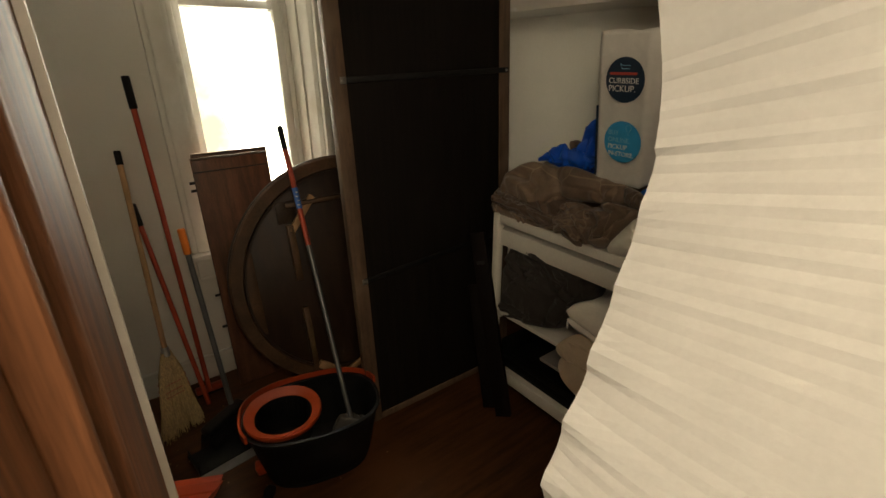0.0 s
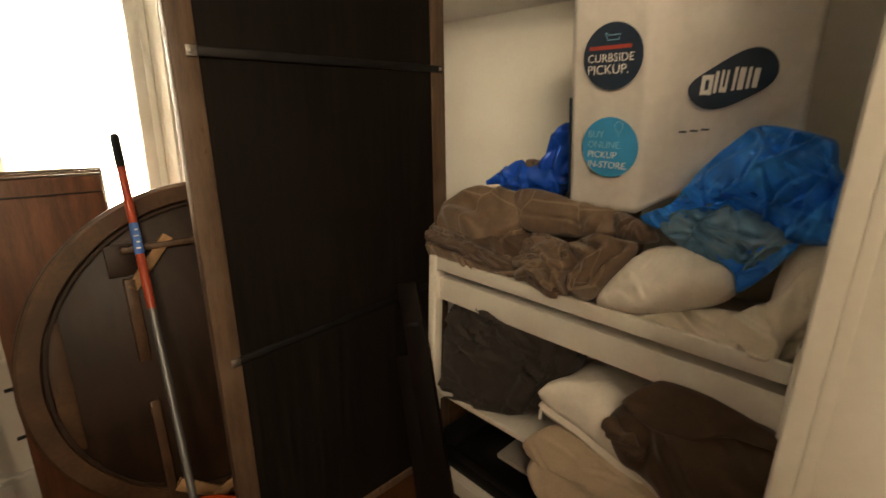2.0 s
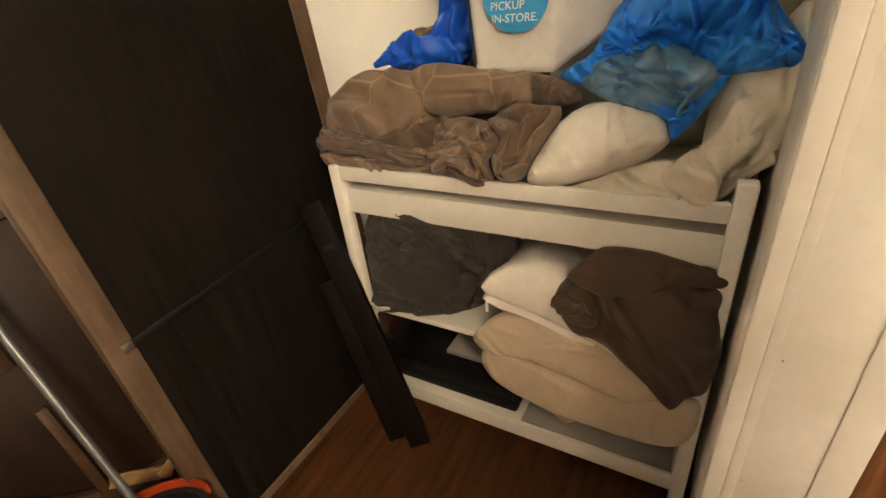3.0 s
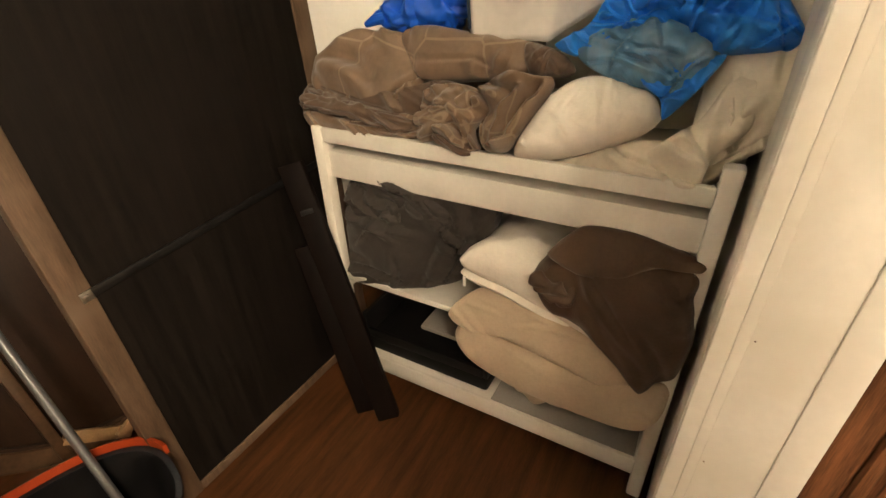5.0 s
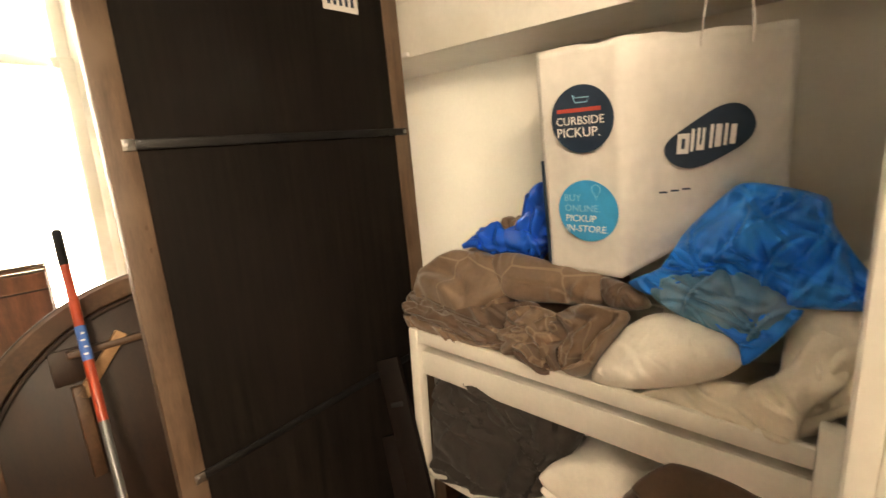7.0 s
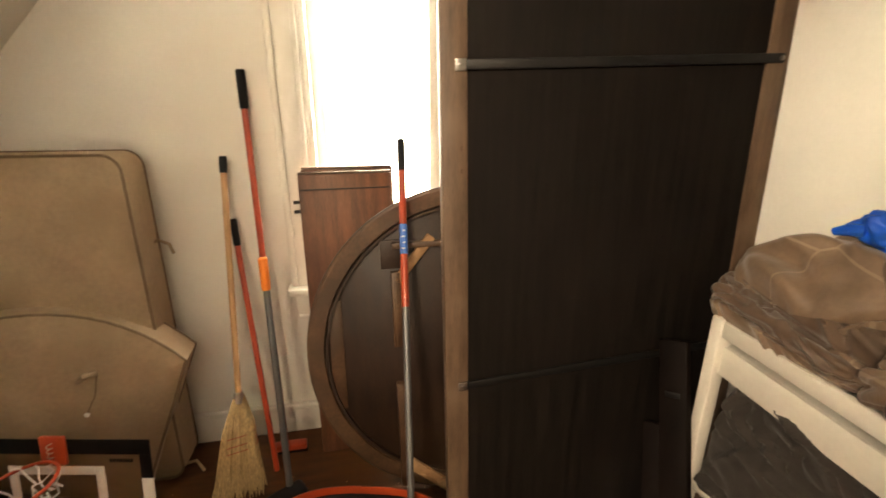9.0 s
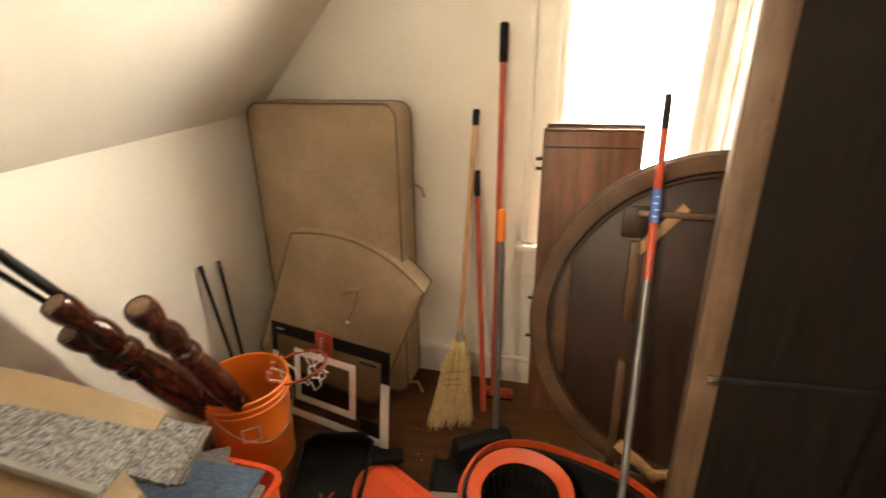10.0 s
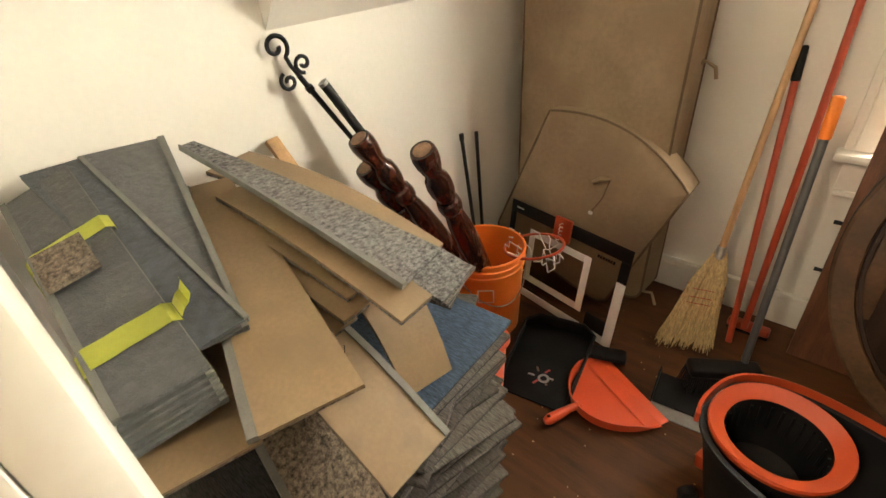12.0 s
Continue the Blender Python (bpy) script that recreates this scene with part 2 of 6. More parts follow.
    rr.inputs["To Min"].default_value, rr.inputs["To Max"].default_value = max(0.02, rough - 0.1), min(1.0, rough + 0.1)
    nt.links.new(n1.outputs["Fac"], rr.inputs["Value"])
    nt.links.new(rr.outputs["Result"], b.inputs["Roughness"])
    if bump:
        bp = nt.nodes.new("ShaderNodeBump")
        bp.inputs["Strength"].default_value, bp.inputs["Distance"].default_value = bump, 0.004
        nt.links.new(add.outputs[0], bp.inputs["Height"])
        nt.links.new(bp.outputs["Normal"], b.inputs["Normal"])
    if alpha is not None:
        b.inputs["Alpha"].default_value = alpha
    if translucent:
        tr = nt.nodes.new("ShaderNodeBsdfTranslucent")
        nt.links.new(colour, tr.inputs["Color"])
        ms = nt.nodes.new("ShaderNodeMixShader")
        ms.inputs[0].default_value = translucent
        nt.links.new(b.outputs[0], ms.inputs[1])
        nt.links.new(tr.outputs[0], ms.inputs[2])
        nt.links.new(ms.outputs[0], nt.nodes["Material Output"].inputs["Surface"])
    return mt




def add_bands(mt, colour, scale, width):
    """Pale stitched bands in a net of cells, as printed on the quilt."""
    nt = mt.node_tree
    b = nt.nodes["Principled BSDF"]
    old = b.inputs["Base Color"].links[0].from_socket
    co = nt.nodes.new("ShaderNodeTexCoord")
    vo = nt.nodes.new("ShaderNodeTexVoronoi")
    vo.feature = "DISTANCE_TO_EDGE"
    vo.inputs["Scale"].default_value, vo.inputs["Randomness"].default_value = scale, 0.35
    nt.links.new(co.outputs["Object"], vo.inputs["Vector"])
    le = nt.nodes.new("ShaderNodeMapRange")
    le.inputs["From Min"].default_value, le.inputs["From Max"].default_value = width, width * 1.6
    le.inputs["To Min"].default_value, le.inputs["To Max"].default_value = 0.75, 0.0
    nt.links.new(vo.outputs["Distance"], le.inputs["Value"])
    mix = nt.nodes.new("ShaderNodeMix")
    mix.data_type = "RGBA"
    mix.inputs["B"].default_value = (*colour, 1)
    nt.links.new(le.outputs["Result"], mix.inputs["Factor"])
    nt.links.new(old, mix.inputs["A"])
    nt.links.new(mix.outputs["Result"], b.inputs["Base Color"])


WALL = material("wall_paint", (0.76, 0.725, 0.655), 0.62, 0.03, 3.0, 0.08, 90, tint=(0.70, 0.65, 0.57), mix_scale=1.3)
TRIM = material("white_trim_paint", (0.78, 0.75, 0.68), 0.38, 0.04, 5.0, 0.06, 60, coat=0.1, tint=(0.70, 0.66, 0.57), mix_scale=4)
BROWN_TRIM = material("stained_wood_trim", (0.16, 0.066, 0.028), 0.62, 0.4, 6.0, 0.3, 60, stretch=(9, 9, 0.5), spec=0.25)
FLOOR = material("brown_wood_floor", (0.070, 0.027, 0.009), 0.5, 0.3, 4.0, 0.08, 60, stretch=(0.7, 8, 4), tint=(0.084, 0.032, 0.011), mix_scale=3, spec=0.2)
TABLE_WHITE = material("white_lacquer", (0.80, 0.77, 0.69), 0.36, 0.04, 6.0, 0.05, 80, coat=0.1)
PANEL_DARK = material("dark_backing_board", (0.0085, 0.0062, 0.0047), 0.75, 0.32, 7.0, 0.2, 90, stretch=(10, 4, 0.4), spec=0.15)
STILE = material("worn_brown_wood", (0.115, 0.072, 0.044), 0.55, 0.25, 8.0, 0.15, 80, stretch=(6, 6, 0.6), tint=(0.15, 0.10, 0.065), mix_scale=5)
STRAP = material("black_steel", (0.012, 0.012, 0.012), 0.42, 0.2, 20, 0.05, 150, metal=0.4)
STEEL = material("zinc_steel", (0.45, 0.44, 0.42), 0.35, 0.15, 30, 0.05, 200, metal=1.0)
LEAF_WOOD = material("cherry_wood", (0.145, 0.058, 0.027), 0.52, 0.3, 5.0, 0.06, 60, stretch=(7, 7, 0.5), coat=0.03, tint=(0.085, 0.03, 0.015), mix_scale=4)
DISC_WOOD = material("stained_table_underside", (0.028, 0.013, 0.006), 0.5, 0.3, 5.0, 0.1, 70, stretch=(5, 5, 0.6), tint=(0.026, 0.012, 0.006), mix_scale=3)
RIM_WOOD = material("worn_table_edge", (0.10, 0.054, 0.027), 0.45, 0.3, 9.0, 0.12, 80, tint=(0.062, 0.033, 0.017), mix_scale=6)
RAW_WOOD = material("raw_pine", (0.42, 0.25, 0.12), 0.65, 0.2, 7.0, 0.1, 90, stretch=(3, 3, 3))
BROOM_STICK = material("varnished_ash", (0.52, 0.31, 0.15), 0.4, 0.15, 8.0, 0.05, 90, stretch=(9, 9, 0.6), coat=0.2)
CORN = material("broom_corn", (0.50, 0.36, 0.17), 0.75, 0.25, 30.0, 0.3, 200, stretch=(6, 6, 0.5))
RED_POLE = material("red_enamel", (0.40, 0.055, 0.02), 0.33, 0.1, 8.0, 0.03, 90, coat=0.3)
ORANGE = material("orange_plastic", (0.37, 0.050, 0.013), 0.36, 0.06, 6.0, 0.04, 120, tint=(0.41, 0.058, 0.014), mix_scale=5)
PAN_ORANGE = material("coral_orange_plastic", (0.68, 0.085, 0.025), 0.38, 0.06, 6.0, 0.04, 120, tint=(0.66, 0.09, 0.03), mix_scale=7)
BUCKET_ORANGE = material("bright_orange_bucket", (0.85, 0.20, 0.02), 0.36, 0.06, 6.0, 0.04, 120)
GRIP_ORANGE = material("orange_grip", (0.86, 0.24, 0.03), 0.42, 0.06, 9.0, 0.05, 120)
BLACK_PLASTIC = material("black_plastic", (0.007, 0.007, 0.0075), 0.5, 0.2, 9.0, 0.08, 130, tint=(0.011, 0.010, 0.010), mix_scale=9, spec=0.18)
GREY_POLE = material("grey_metal_pole", (0.16, 0.165, 0.17), 0.35, 0.1, 10, 0.03, 120, metal=0.5)
GREY_RUBBER = material("grey_rubber", (0.20, 0.19, 0.18), 0.6, 0.12, 12, 0.1, 120)
BLUE_LABEL = material("blue_label", (0.06, 0.17, 0.55), 0.45, 0.1, 20, 0.0, 120)
WHITE_INK = material("white_print", (0.80, 0.78, 0.74), 0.5, 0.03, 20, 0.0, 120)
RED_INK = material("red_print", (0.45, 0.06, 0.04), 0.5, 0.05, 20, 0.0, 120)
NAVY_INK = material("navy_print", (0.012, 0.03, 0.06), 0.5, 0.1, 20, 0.0, 120)
CYAN_INK = material("light_blue_print", (0.035, 0.33, 0.66), 0.5, 0.05, 20, 0.0, 120)
LINE_CYAN = material("pale_blue_print", (0.25, 0.55, 0.75), 0.5, 0.05, 20, 0.0, 120)
PAPER = material("white_kraft_paper", (0.74, 0.71, 0.66), 0.6, 0.05, 13.0, 0.5, 50, translucent=0.12)
PLEAT = material("pleated_white_paper", (0.84, 0.84, 0.815), 0.7, 0.03, 12.0, 0.12, 150, translucent=0.12)
BLUE_PLASTIC = material("blue_plastic_film", (0.013, 0.21, 0.80), 0.36, 0.12, 12.0, 0.25, 40, translucent=0.05, spec=0.45, tint=(0.03, 0.28, 0.86), mix_scale=11)
BLUE_THIN = material("thin_blue_film_over_cloth", (0.10, 0.25, 0.42), 0.36, 0.25, 12.0, 0.3, 40, tint=(0.20, 0.28, 0.36), mix_scale=13)
BLUE_VINYL = material("blue_vinyl", (0.008, 0.10, 0.62), 0.33, 0.1, 9.0, 0.06, 80)
QUILT = material("taupe_quilt_cloth", (0.185, 0.122, 0.077), 0.52, 0.12, 16.0, 0.35, 90, sheen=0.3)
add_bands(QUILT, (0.30, 0.225, 0.155), 6.0, 0.012)
# the quilt cloth in a darker tone, for lower folds, hems and sleeve
QUILT_DARK = material("dark_taupe_quilt_cloth", (0.098, 0.060, 0.037), 0.52, 0.12, 16.0, 0.35, 90, sheen=0.3)
CREAM = material("cream_cotton", (0.74, 0.67, 0.55), 0.8, 0.05, 14.0, 0.35, 120, sheen=0.2)
PILLOW = material("white_pillow_cotton", (0.82, 0.77, 0.68), 0.8, 0.04, 22.0, 0.6, 120, sheen=0.15)
DARK_CLOTH = material("charcoal_blanket", (0.036, 0.030, 0.026), 0.9, 0.15, 14.0, 0.7, 120, sheen=0.1)
BROWN_CLOTH = material("brown_cloth", (0.075, 0.042, 0.022), 0.8, 0.12, 14.0, 0.6, 150, sheen=0.2)
BEIGE_CLOTH = material("beige_quilt", (0.53, 0.42, 0.295), 0.8, 0.06, 12.0, 0.6, 120, sheen=0.2)
CUSHION = material("tan_outdoor_fabric", (0.345, 0.25, 0.157), 0.85, 0.10, 6.0, 0.45, 60, tint=(0.29, 0.205, 0.125), mix_scale=4)
# cord colour darkened to carry the shadow line along the cushion edges
PIPING = material("shadow_brown_piping", (0.165, 0.11, 0.066), 0.8, 0.08, 9.0, 0.1, 300)
TURNED = material("dark_cherry_varnish", (0.055, 0.015, 0.008), 0.25, 0.35, 9.0, 0.04, 90, coat=0.5, stretch=(3, 3, 1))
WORN_TOP = material("worn_wood_end", (0.23, 0.14, 0.085), 0.6, 0.25, 30.0, 0.1, 150)
IRON = material("black_wrought_iron", (0.010, 0.010, 0.010), 0.45, 0.2, 20.0, 0.1, 120, metal=0.3)
CARPET_GREY = material("grey_felt_carpet", (0.072, 0.073, 0.072), 0.95, 0.16, 70.0, 0.7, 420, sheen=0.2, tint=(0.058, 0.060, 0.062), mix_scale=14)
CARPET_BLUE = material("slate_blue_carpet", (0.038, 0.043, 0.050), 0.95, 0.3, 60.0, 0.6, 500, sheen=0.2)
CARPET_EDGE = material("grey_edge_binding", (0.15, 0.145, 0.13), 0.8, 0.12, 20.0, 0.2, 300)
TREAD_BACK = material("tan_rubber_backing", (0.225, 0.152, 0.080), 0.55, 0.12, 5.0, 0.08, 150, tint=(0.185, 0.125, 0.066), mix_scale=7)
SCUFFED = material("scuffed_tan_backing", (0.22, 0.148, 0.078), 0.6, 0.10, 5.0, 0.1, 150, tint=(0.17, 0.115, 0.065), mix_scale=16)
TAPE = material("yellow_tape", (0.60, 0.62, 0.10), 0.4, 0.06, 12.0, 0.06, 120, translucent=0.15)
TWEED_TAN = material("tan_looped_carpet", (0.16, 0.125, 0.09), 0.95, 0.5, 130.0, 0.9, 350)
TWEED = material("grey_blue_looped_carpet", (0.125, 0.120, 0.115), 0.95, 0.7, 95.0, 1.0, 320, stretch=(1.7, 1.0, 1))
TILE_GREY = material("grey_carpet_tile", (0.105, 0.092, 0.080), 0.95, 0.4, 60.0, 0.7, 300, stretch=(1, 8, 1), per_object=0.5)
BACKING = material("dark_vinyl_backing", (0.030, 0.030, 0.034), 0.8, 0.2, 20.0, 0.2, 200)
TILE_BLUE = material("blue_carpet_tile", (0.055, 0.085, 0.135), 0.95, 0.35, 60.0, 0.7, 300, stretch=(1, 6, 1))
WHITE_PLASTIC = material("white_plastic", (0.78, 0.76, 0.72), 0.4, 0.03, 9.0, 0.03, 120)
NET_WHITE = material("white_net_cord", (0.75, 0.73, 0.70), 0.7, 0.08, 40.0, 0.1, 200)
DARK_WOOD = material("espresso_wood", (0.006, 0.0033, 0.0025), 0.65, 0.3, 7.0, 0.05, 80, stretch=(5, 5, 0.6), spec=0.12)
GREY_LINER = material("grey_shelf_liner", (0.33, 0.31, 0.275), 0.6, 0.06, 9.0, 0.06, 120)

GLASS = bpy.data.materials.new("window_glass")
GLASS.use_nodes = True
gn = GLASS.node_tree
gp = gn.nodes["Principled BSDF"]
gp.inputs["Base Color"].default_value, gp.inputs["Roughness"].default_value = (0.98, 0.97, 0.93, 1), 0.03
gp.inputs["Transmission Weight"].default_value, gp.inputs["IOR"].default_value = 1.0, 1.02

CLEAR = bpy.data.materials.new("smoky_clear_plastic")
CLEAR.use_nodes = True
cp = CLEAR.node_tree.nodes["Principled BSDF"]
cp.inputs["Base Color"].default_value, cp.inputs["Roughness"].default_value = (0.86, 0.82, 0.76, 1), 0.06
cp.inputs["Transmission Weight"].default_value, cp.inputs["IOR"].default_value = 1.0, 1.05

OUTSIDE = bpy.data.materials.new("bright_daylight")
OUTSIDE.use_nodes = True
on = OUTSIDE.node_tree
oe = on.nodes.new("ShaderNodeEmission")
otn = on.nodes.new("ShaderNodeTexNoise")
otn.inputs["Scale"].default_value, otn.inputs["Detail"].default_value = 1.6, 6.0
orr = on.nodes.new("ShaderNodeValToRGB")
orr.color_ramp.elements[0].position, orr.color_ramp.elements[1].position = 0.42, 0.6
orr.color_ramp.elements[0].color, orr.color_ramp.elements[1].color = (0.93, 0.78, 0.42, 1), (1.0, 0.97, 0.86, 1)
otc = on.nodes.new("ShaderNodeTexCoord")
on.links.new(otc.outputs["Object"], otn.inputs["Vector"])
on.links.new(otn.outputs["Fac"], orr.inputs["Fac"])
on.links.new(orr.outputs["Color"], oe.inputs["Color"])
oe.inputs["Strength"].default_value = 1.35
on.links.new(oe.outputs[0], on.nodes["Material Output"].inputs["Surface"])

# ---- structure ----
KNEE_X, EAST_X, NORTH_Y, SLOPE_Z, CEIL_Z, CHEEK_Y = -0.88, 1.92, 2.40, 1.180, 2.45, 1.18
SLOPE_RISE = 0.035
WIN_X0, WIN_X1, WIN_Z0, WIN_Z1 = 0.378, 0.890, 0.71, 2.20
REVEAL_X = 1.005


def structure(name, bm, mat, label, category="wall", smooth=False):
    return single(name, bm, mat, label, category, kind="structure", smooth=smooth)


structure("floor", box(-2.2, 2.6, -2.2, 2.6, -0.06, 0.0), FLOOR, "brown wood-grain plank floor with scuffs", "floor")
# north wall round the window opening
nw = box(KNEE_X - 0.3, WIN_X0, NORTH_Y, NORTH_Y + 0.16, 0, CEIL_Z)
box(REVEAL_X, EAST_X + 0.12, NORTH_Y, NORTH_Y + 0.16, 0, CEIL_Z, bm=nw)
box(WIN_X0, REVEAL_X, NORTH_Y, NORTH_Y + 0.16, 0, WIN_Z0 - 0.002, bm=nw)
box(WIN_X0, REVEAL_X, NORTH_Y, NORTH_Y + 0.16, WIN_Z1, CEIL_Z, bm=nw)
structure("wall_north", nw, WALL, "cream painted plaster wall with a sash window")
ww = box(KNEE_X - 0.12, KNEE_X, CHEEK_Y, NORTH_Y, 0, SLOPE_Z + SLOPE_RISE + 0.004)
box(KNEE_X - 0.12, KNEE_X, 0.40, CHEEK_Y, 0, CEIL_Z, bm=ww)
structure("wall_west", ww, WALL, "cream painted knee wall under the sloped ceiling")
structure("wall_east", box(EAST_X, EAST_X + 0.12, 0.30, NORTH_Y, 0, CEIL_Z), WALL, "cream painted wall behind the white table")
# sloped ceiling with its upright cheek
run = (CEIL_Z - SLOPE_Z) / 1.07
sl = bmesh.new()
outline = [(KNEE_X, SLOPE_Z), (KNEE_X + run, CEIL_Z), (KNEE_X - 0.12, CEIL_Z), (KNEE_X - 0.12, SLOPE_Z)]
front = [sl.verts.new((x, CHEEK_Y, z)) for x, z in outline]
rear = [sl.verts.new((x, NORTH_Y, z + (SLOPE_RISE if z < 2 else 0))) for x, z in outline]
sl.faces.new(front)
sl.faces.new(rear[::-1])
for k in range(4):
    sl.faces.new((front[k], front[(k + 1) % 4], rear[(k + 1) % 4], rear[k]))
structure("ceiling_slope", sl, WALL, "sloped cream plaster ceiling with an upright cheek", "ceiling")
structure("ceiling", box(-2.2, 2.6, -2.2, 2.6, CEIL_Z + 0.002, CEIL_Z + 0.1), WALL, "plain cream ceiling", "ceiling")

# door wall, turned a little against the window wall; white frame inside, deep brown frame on the hall side
DOOR = pose(1.065, 0.43, 0, 0, 0, -2.6)
DOOR_W, DOOR_H, DOOR_T, DEEP = 1.08, 2.06, 0.16, 0.30
dw = box(0.03, 1.45, -DEEP, 0, 0, CEIL_Z, m=DOOR)
box(-2.3, -DOOR_W - 0.03, -DEEP, 0, 0, CEIL_Z, bm=dw, m=DOOR)
box(-DOOR_W - 0.03, 0.03, -DEEP, 0, DOOR_H + 0.03, CEIL_Z, bm=dw, m=DOOR)
structure("wall_south", dw, WALL, "cream painted wall with the doorway")
frame_door = thing("door_frame", DOOR @ Vector((0, 0, 0)), "white painted door frame with a deep brown wood surround", "door frame", kind="structure")
for name, x0, x1, z0, z1 in (("jamb", 0.0, 0.03, 0, DOOR_H), ("jamb", -DOOR_W - 0.03, -DOOR_W, 0, DOOR_H), ("head_jamb", -DOOR_W - 0.03, 0.03, DOOR_H, DOOR_H + 0.03)):
    part(name, box(x0, x1, -0.004 if x1 < -1 else -DOOR_T, 0.004, z0, z1, 0.0015, m=DOOR), TRIM, frame_door)
part("edge_bead", box(-0.0045, 0.001, -0.014, 0.012, 0, DOOR_H, 0.0025, m=DOOR, seg=3), TRIM, frame_door)
part("edge_bead", box(-0.0022, 0.001, -0.030, -0.0145, 0, DOOR_H, 0.0015, m=DOOR, seg=3), TRIM, frame_door)
part("door_stop", box(-0.003, 0.001, -DOOR_T + 0.0005, -0.116, 0, DOOR_H, 0.0018, m=DOOR, seg=3), TRIM, frame_door)
for x0, x1, deep in ((0.0, 0.078, 0.015), (-DOOR_W - 0.10, -DOOR_W - 0.003, 0.048)):
    part("inner_casing", box(x0, x1, 0.0045, deep, 0, DOOR_H + 0.09, 0.005, m=DOOR), TRIM, frame_door)
part("inner_head_casing", box(-DOOR_W + 0.0005, -0.0005, 0.0045, 0.015, DOOR_H + 0.002, DOOR_H + 0.09, 0.005, m=DOOR), TRIM, frame_door)
for s, x in ((1, 0.0), (-1, -DOOR_W)):
    for name, y0, y1, a in (("brown_jamb", -0.205, -0.161, 0.006), ("brown_bead", -0.222, -0.2055, -0.003), ("brown_jamb", -0.262, -0.2225, 0.010), ("brown_bead", -0.276, -0.2625, 0.0), ("brown_casing", -0.345, -0.2765, 0.016)):
        if s < 0:
            a = max(a, 0.0) + 0.001
        if s < 0 and y1 == -0.161:
            y1 = -0.005
        lo, hi = sorted((x + s * a, x + s * (0.03 if y1 > -0.27 else 0.13)))
        part(name, box(lo, hi, y0, y1, 0, DOOR_H + (0.0 if y1 > -0.27 else 0.1), 0.004, m=DOOR), BROWN_TRIM, frame_door, "brown stained moulded wood")
part("brown_head", box(-DOOR_W - 0.03, 0.03, -0.276, -0.1615, DOOR_H + 0.001, DOOR_H + 0.03, 0.004, m=DOOR), BROWN_TRIM, frame_door, "brown stained wood")
for pz in (1.275, 0.86, 0.60):
    part("nail_hole", lathe([(0.0, 0.0), (0.0013, 0.0), (0.001, 0.0005), (0.0, 0.0005)], 10, DOOR @ pose(-0.0002, -0.036, pz, 0, -90, 0)), BROWN_TRIM, frame_door)

# hall behind, plain
hl = box(-2.2, -2.08, -2.2, 0.6, 0, CEIL_Z)
structure("wall_hall_west", hl, WALL, "plain cream hall wall")
structure("wall_hall_east", box(2.2, 2.32, -2.08, 0.27, 0, CEIL_Z), WALL, "plain cream hall wall")
structure("wall_hall_south", box(-2.08, 2.32, -2.2, -2.08, 0, CEIL_Z), WALL, "plain cream hall wall")

# window
win = thing("window_1", (0.665, NORTH_Y, WIN_Z0), "white painted sash window blown bright by daylight", "window", kind="structure")
for x0, x1 in ((WIN_X0 - 0.101, WIN_X0 - 0.008),):
    part("casing", box(x0, x1, NORTH_Y - 0.02, NORTH_Y - 0.001, WIN_Z0 + 0.001, WIN_Z1 + 0.09, 0.004), TRIM, win)
    c = (x0 + x1) / 2
    part("casing_bead", box(c - 0.03, c + 0.03, NORTH_Y - 0.027, NORTH_Y - 0.0195, WIN_Z0 + 0.002, WIN_Z1 + 0.08, 0.004), TRIM, win)
    outer = x0 if x0 < 0.6 else x1
    part("casing_edge", box(outer - 0.012, outer + 0.012, NORTH_Y - 0.034, NORTH_Y - 0.001, WIN_Z0 + 0.003, WIN_Z1 + 0.085, 0.006), TRIM, win)
part("casing", box(REVEAL_X + 0.001, REVEAL_X + 0.035, NORTH_Y - 0.034, NORTH_Y - 0.001, WIN_Z0 + 0.001, WIN_Z1 + 0.09, 0.006), TRIM, win)
steps = [(WIN_X1 + 0.001, 2.525), (0.915, 2.50), (0.922, 2.503), (0.948, 2.455), (0.957, 2.458), (0.985, 2.405), (REVEAL_X - 0.001, 2.392), (REVEAL_X - 0.001, 2.558), (WIN_X1 + 0.001, 2.558)]
part("reveal", prism(steps, WIN_Z1 - WIN_Z0 - 0.006, pose(0, 0, WIN_Z0 + 0.003)), TRIM, win, "white stepped window reveal", smooth=False)
part("inner_sill", box(WIN_X0 + 0.001, REVEAL_X - 0.001, NORTH_Y + 0.0205, NORTH_Y + 0.158, WIN_Z0 - 0.0015, WIN_Z0 + 0.0025), TRIM, win)
part("head_casing", box(WIN_X0 - 0.008, REVEAL_X, NORTH_Y - 0.02, NORTH_Y - 0.001, WIN_Z1 + 0.002, WIN_Z1 + 0.09, 0.004), TRIM, win)
part("sill", box(WIN_X0 - 0.13, WIN_X1 + 0.165, NORTH_Y - 0.065, NORTH_Y + 0.02, WIN_Z0 - 0.028, WIN_Z0, 0.008), TRIM, win)
part("apron", box(WIN_X0 - 0.10, WIN_X1 + 0.10, NORTH_Y - 0.018, NORTH_Y - 0.001, WIN_Z0 - 0.135, WIN_Z0 - 0.029, 0.004), TRIM, win)
part("apron_bead", box(WIN_X0 - 0.10, WIN_X1 + 0.10, NORTH_Y - 0.028, NORTH_Y - 0.0185, WIN_Z0 - 0.15, WIN_Z0 - 0.128, 0.005), TRIM, win)
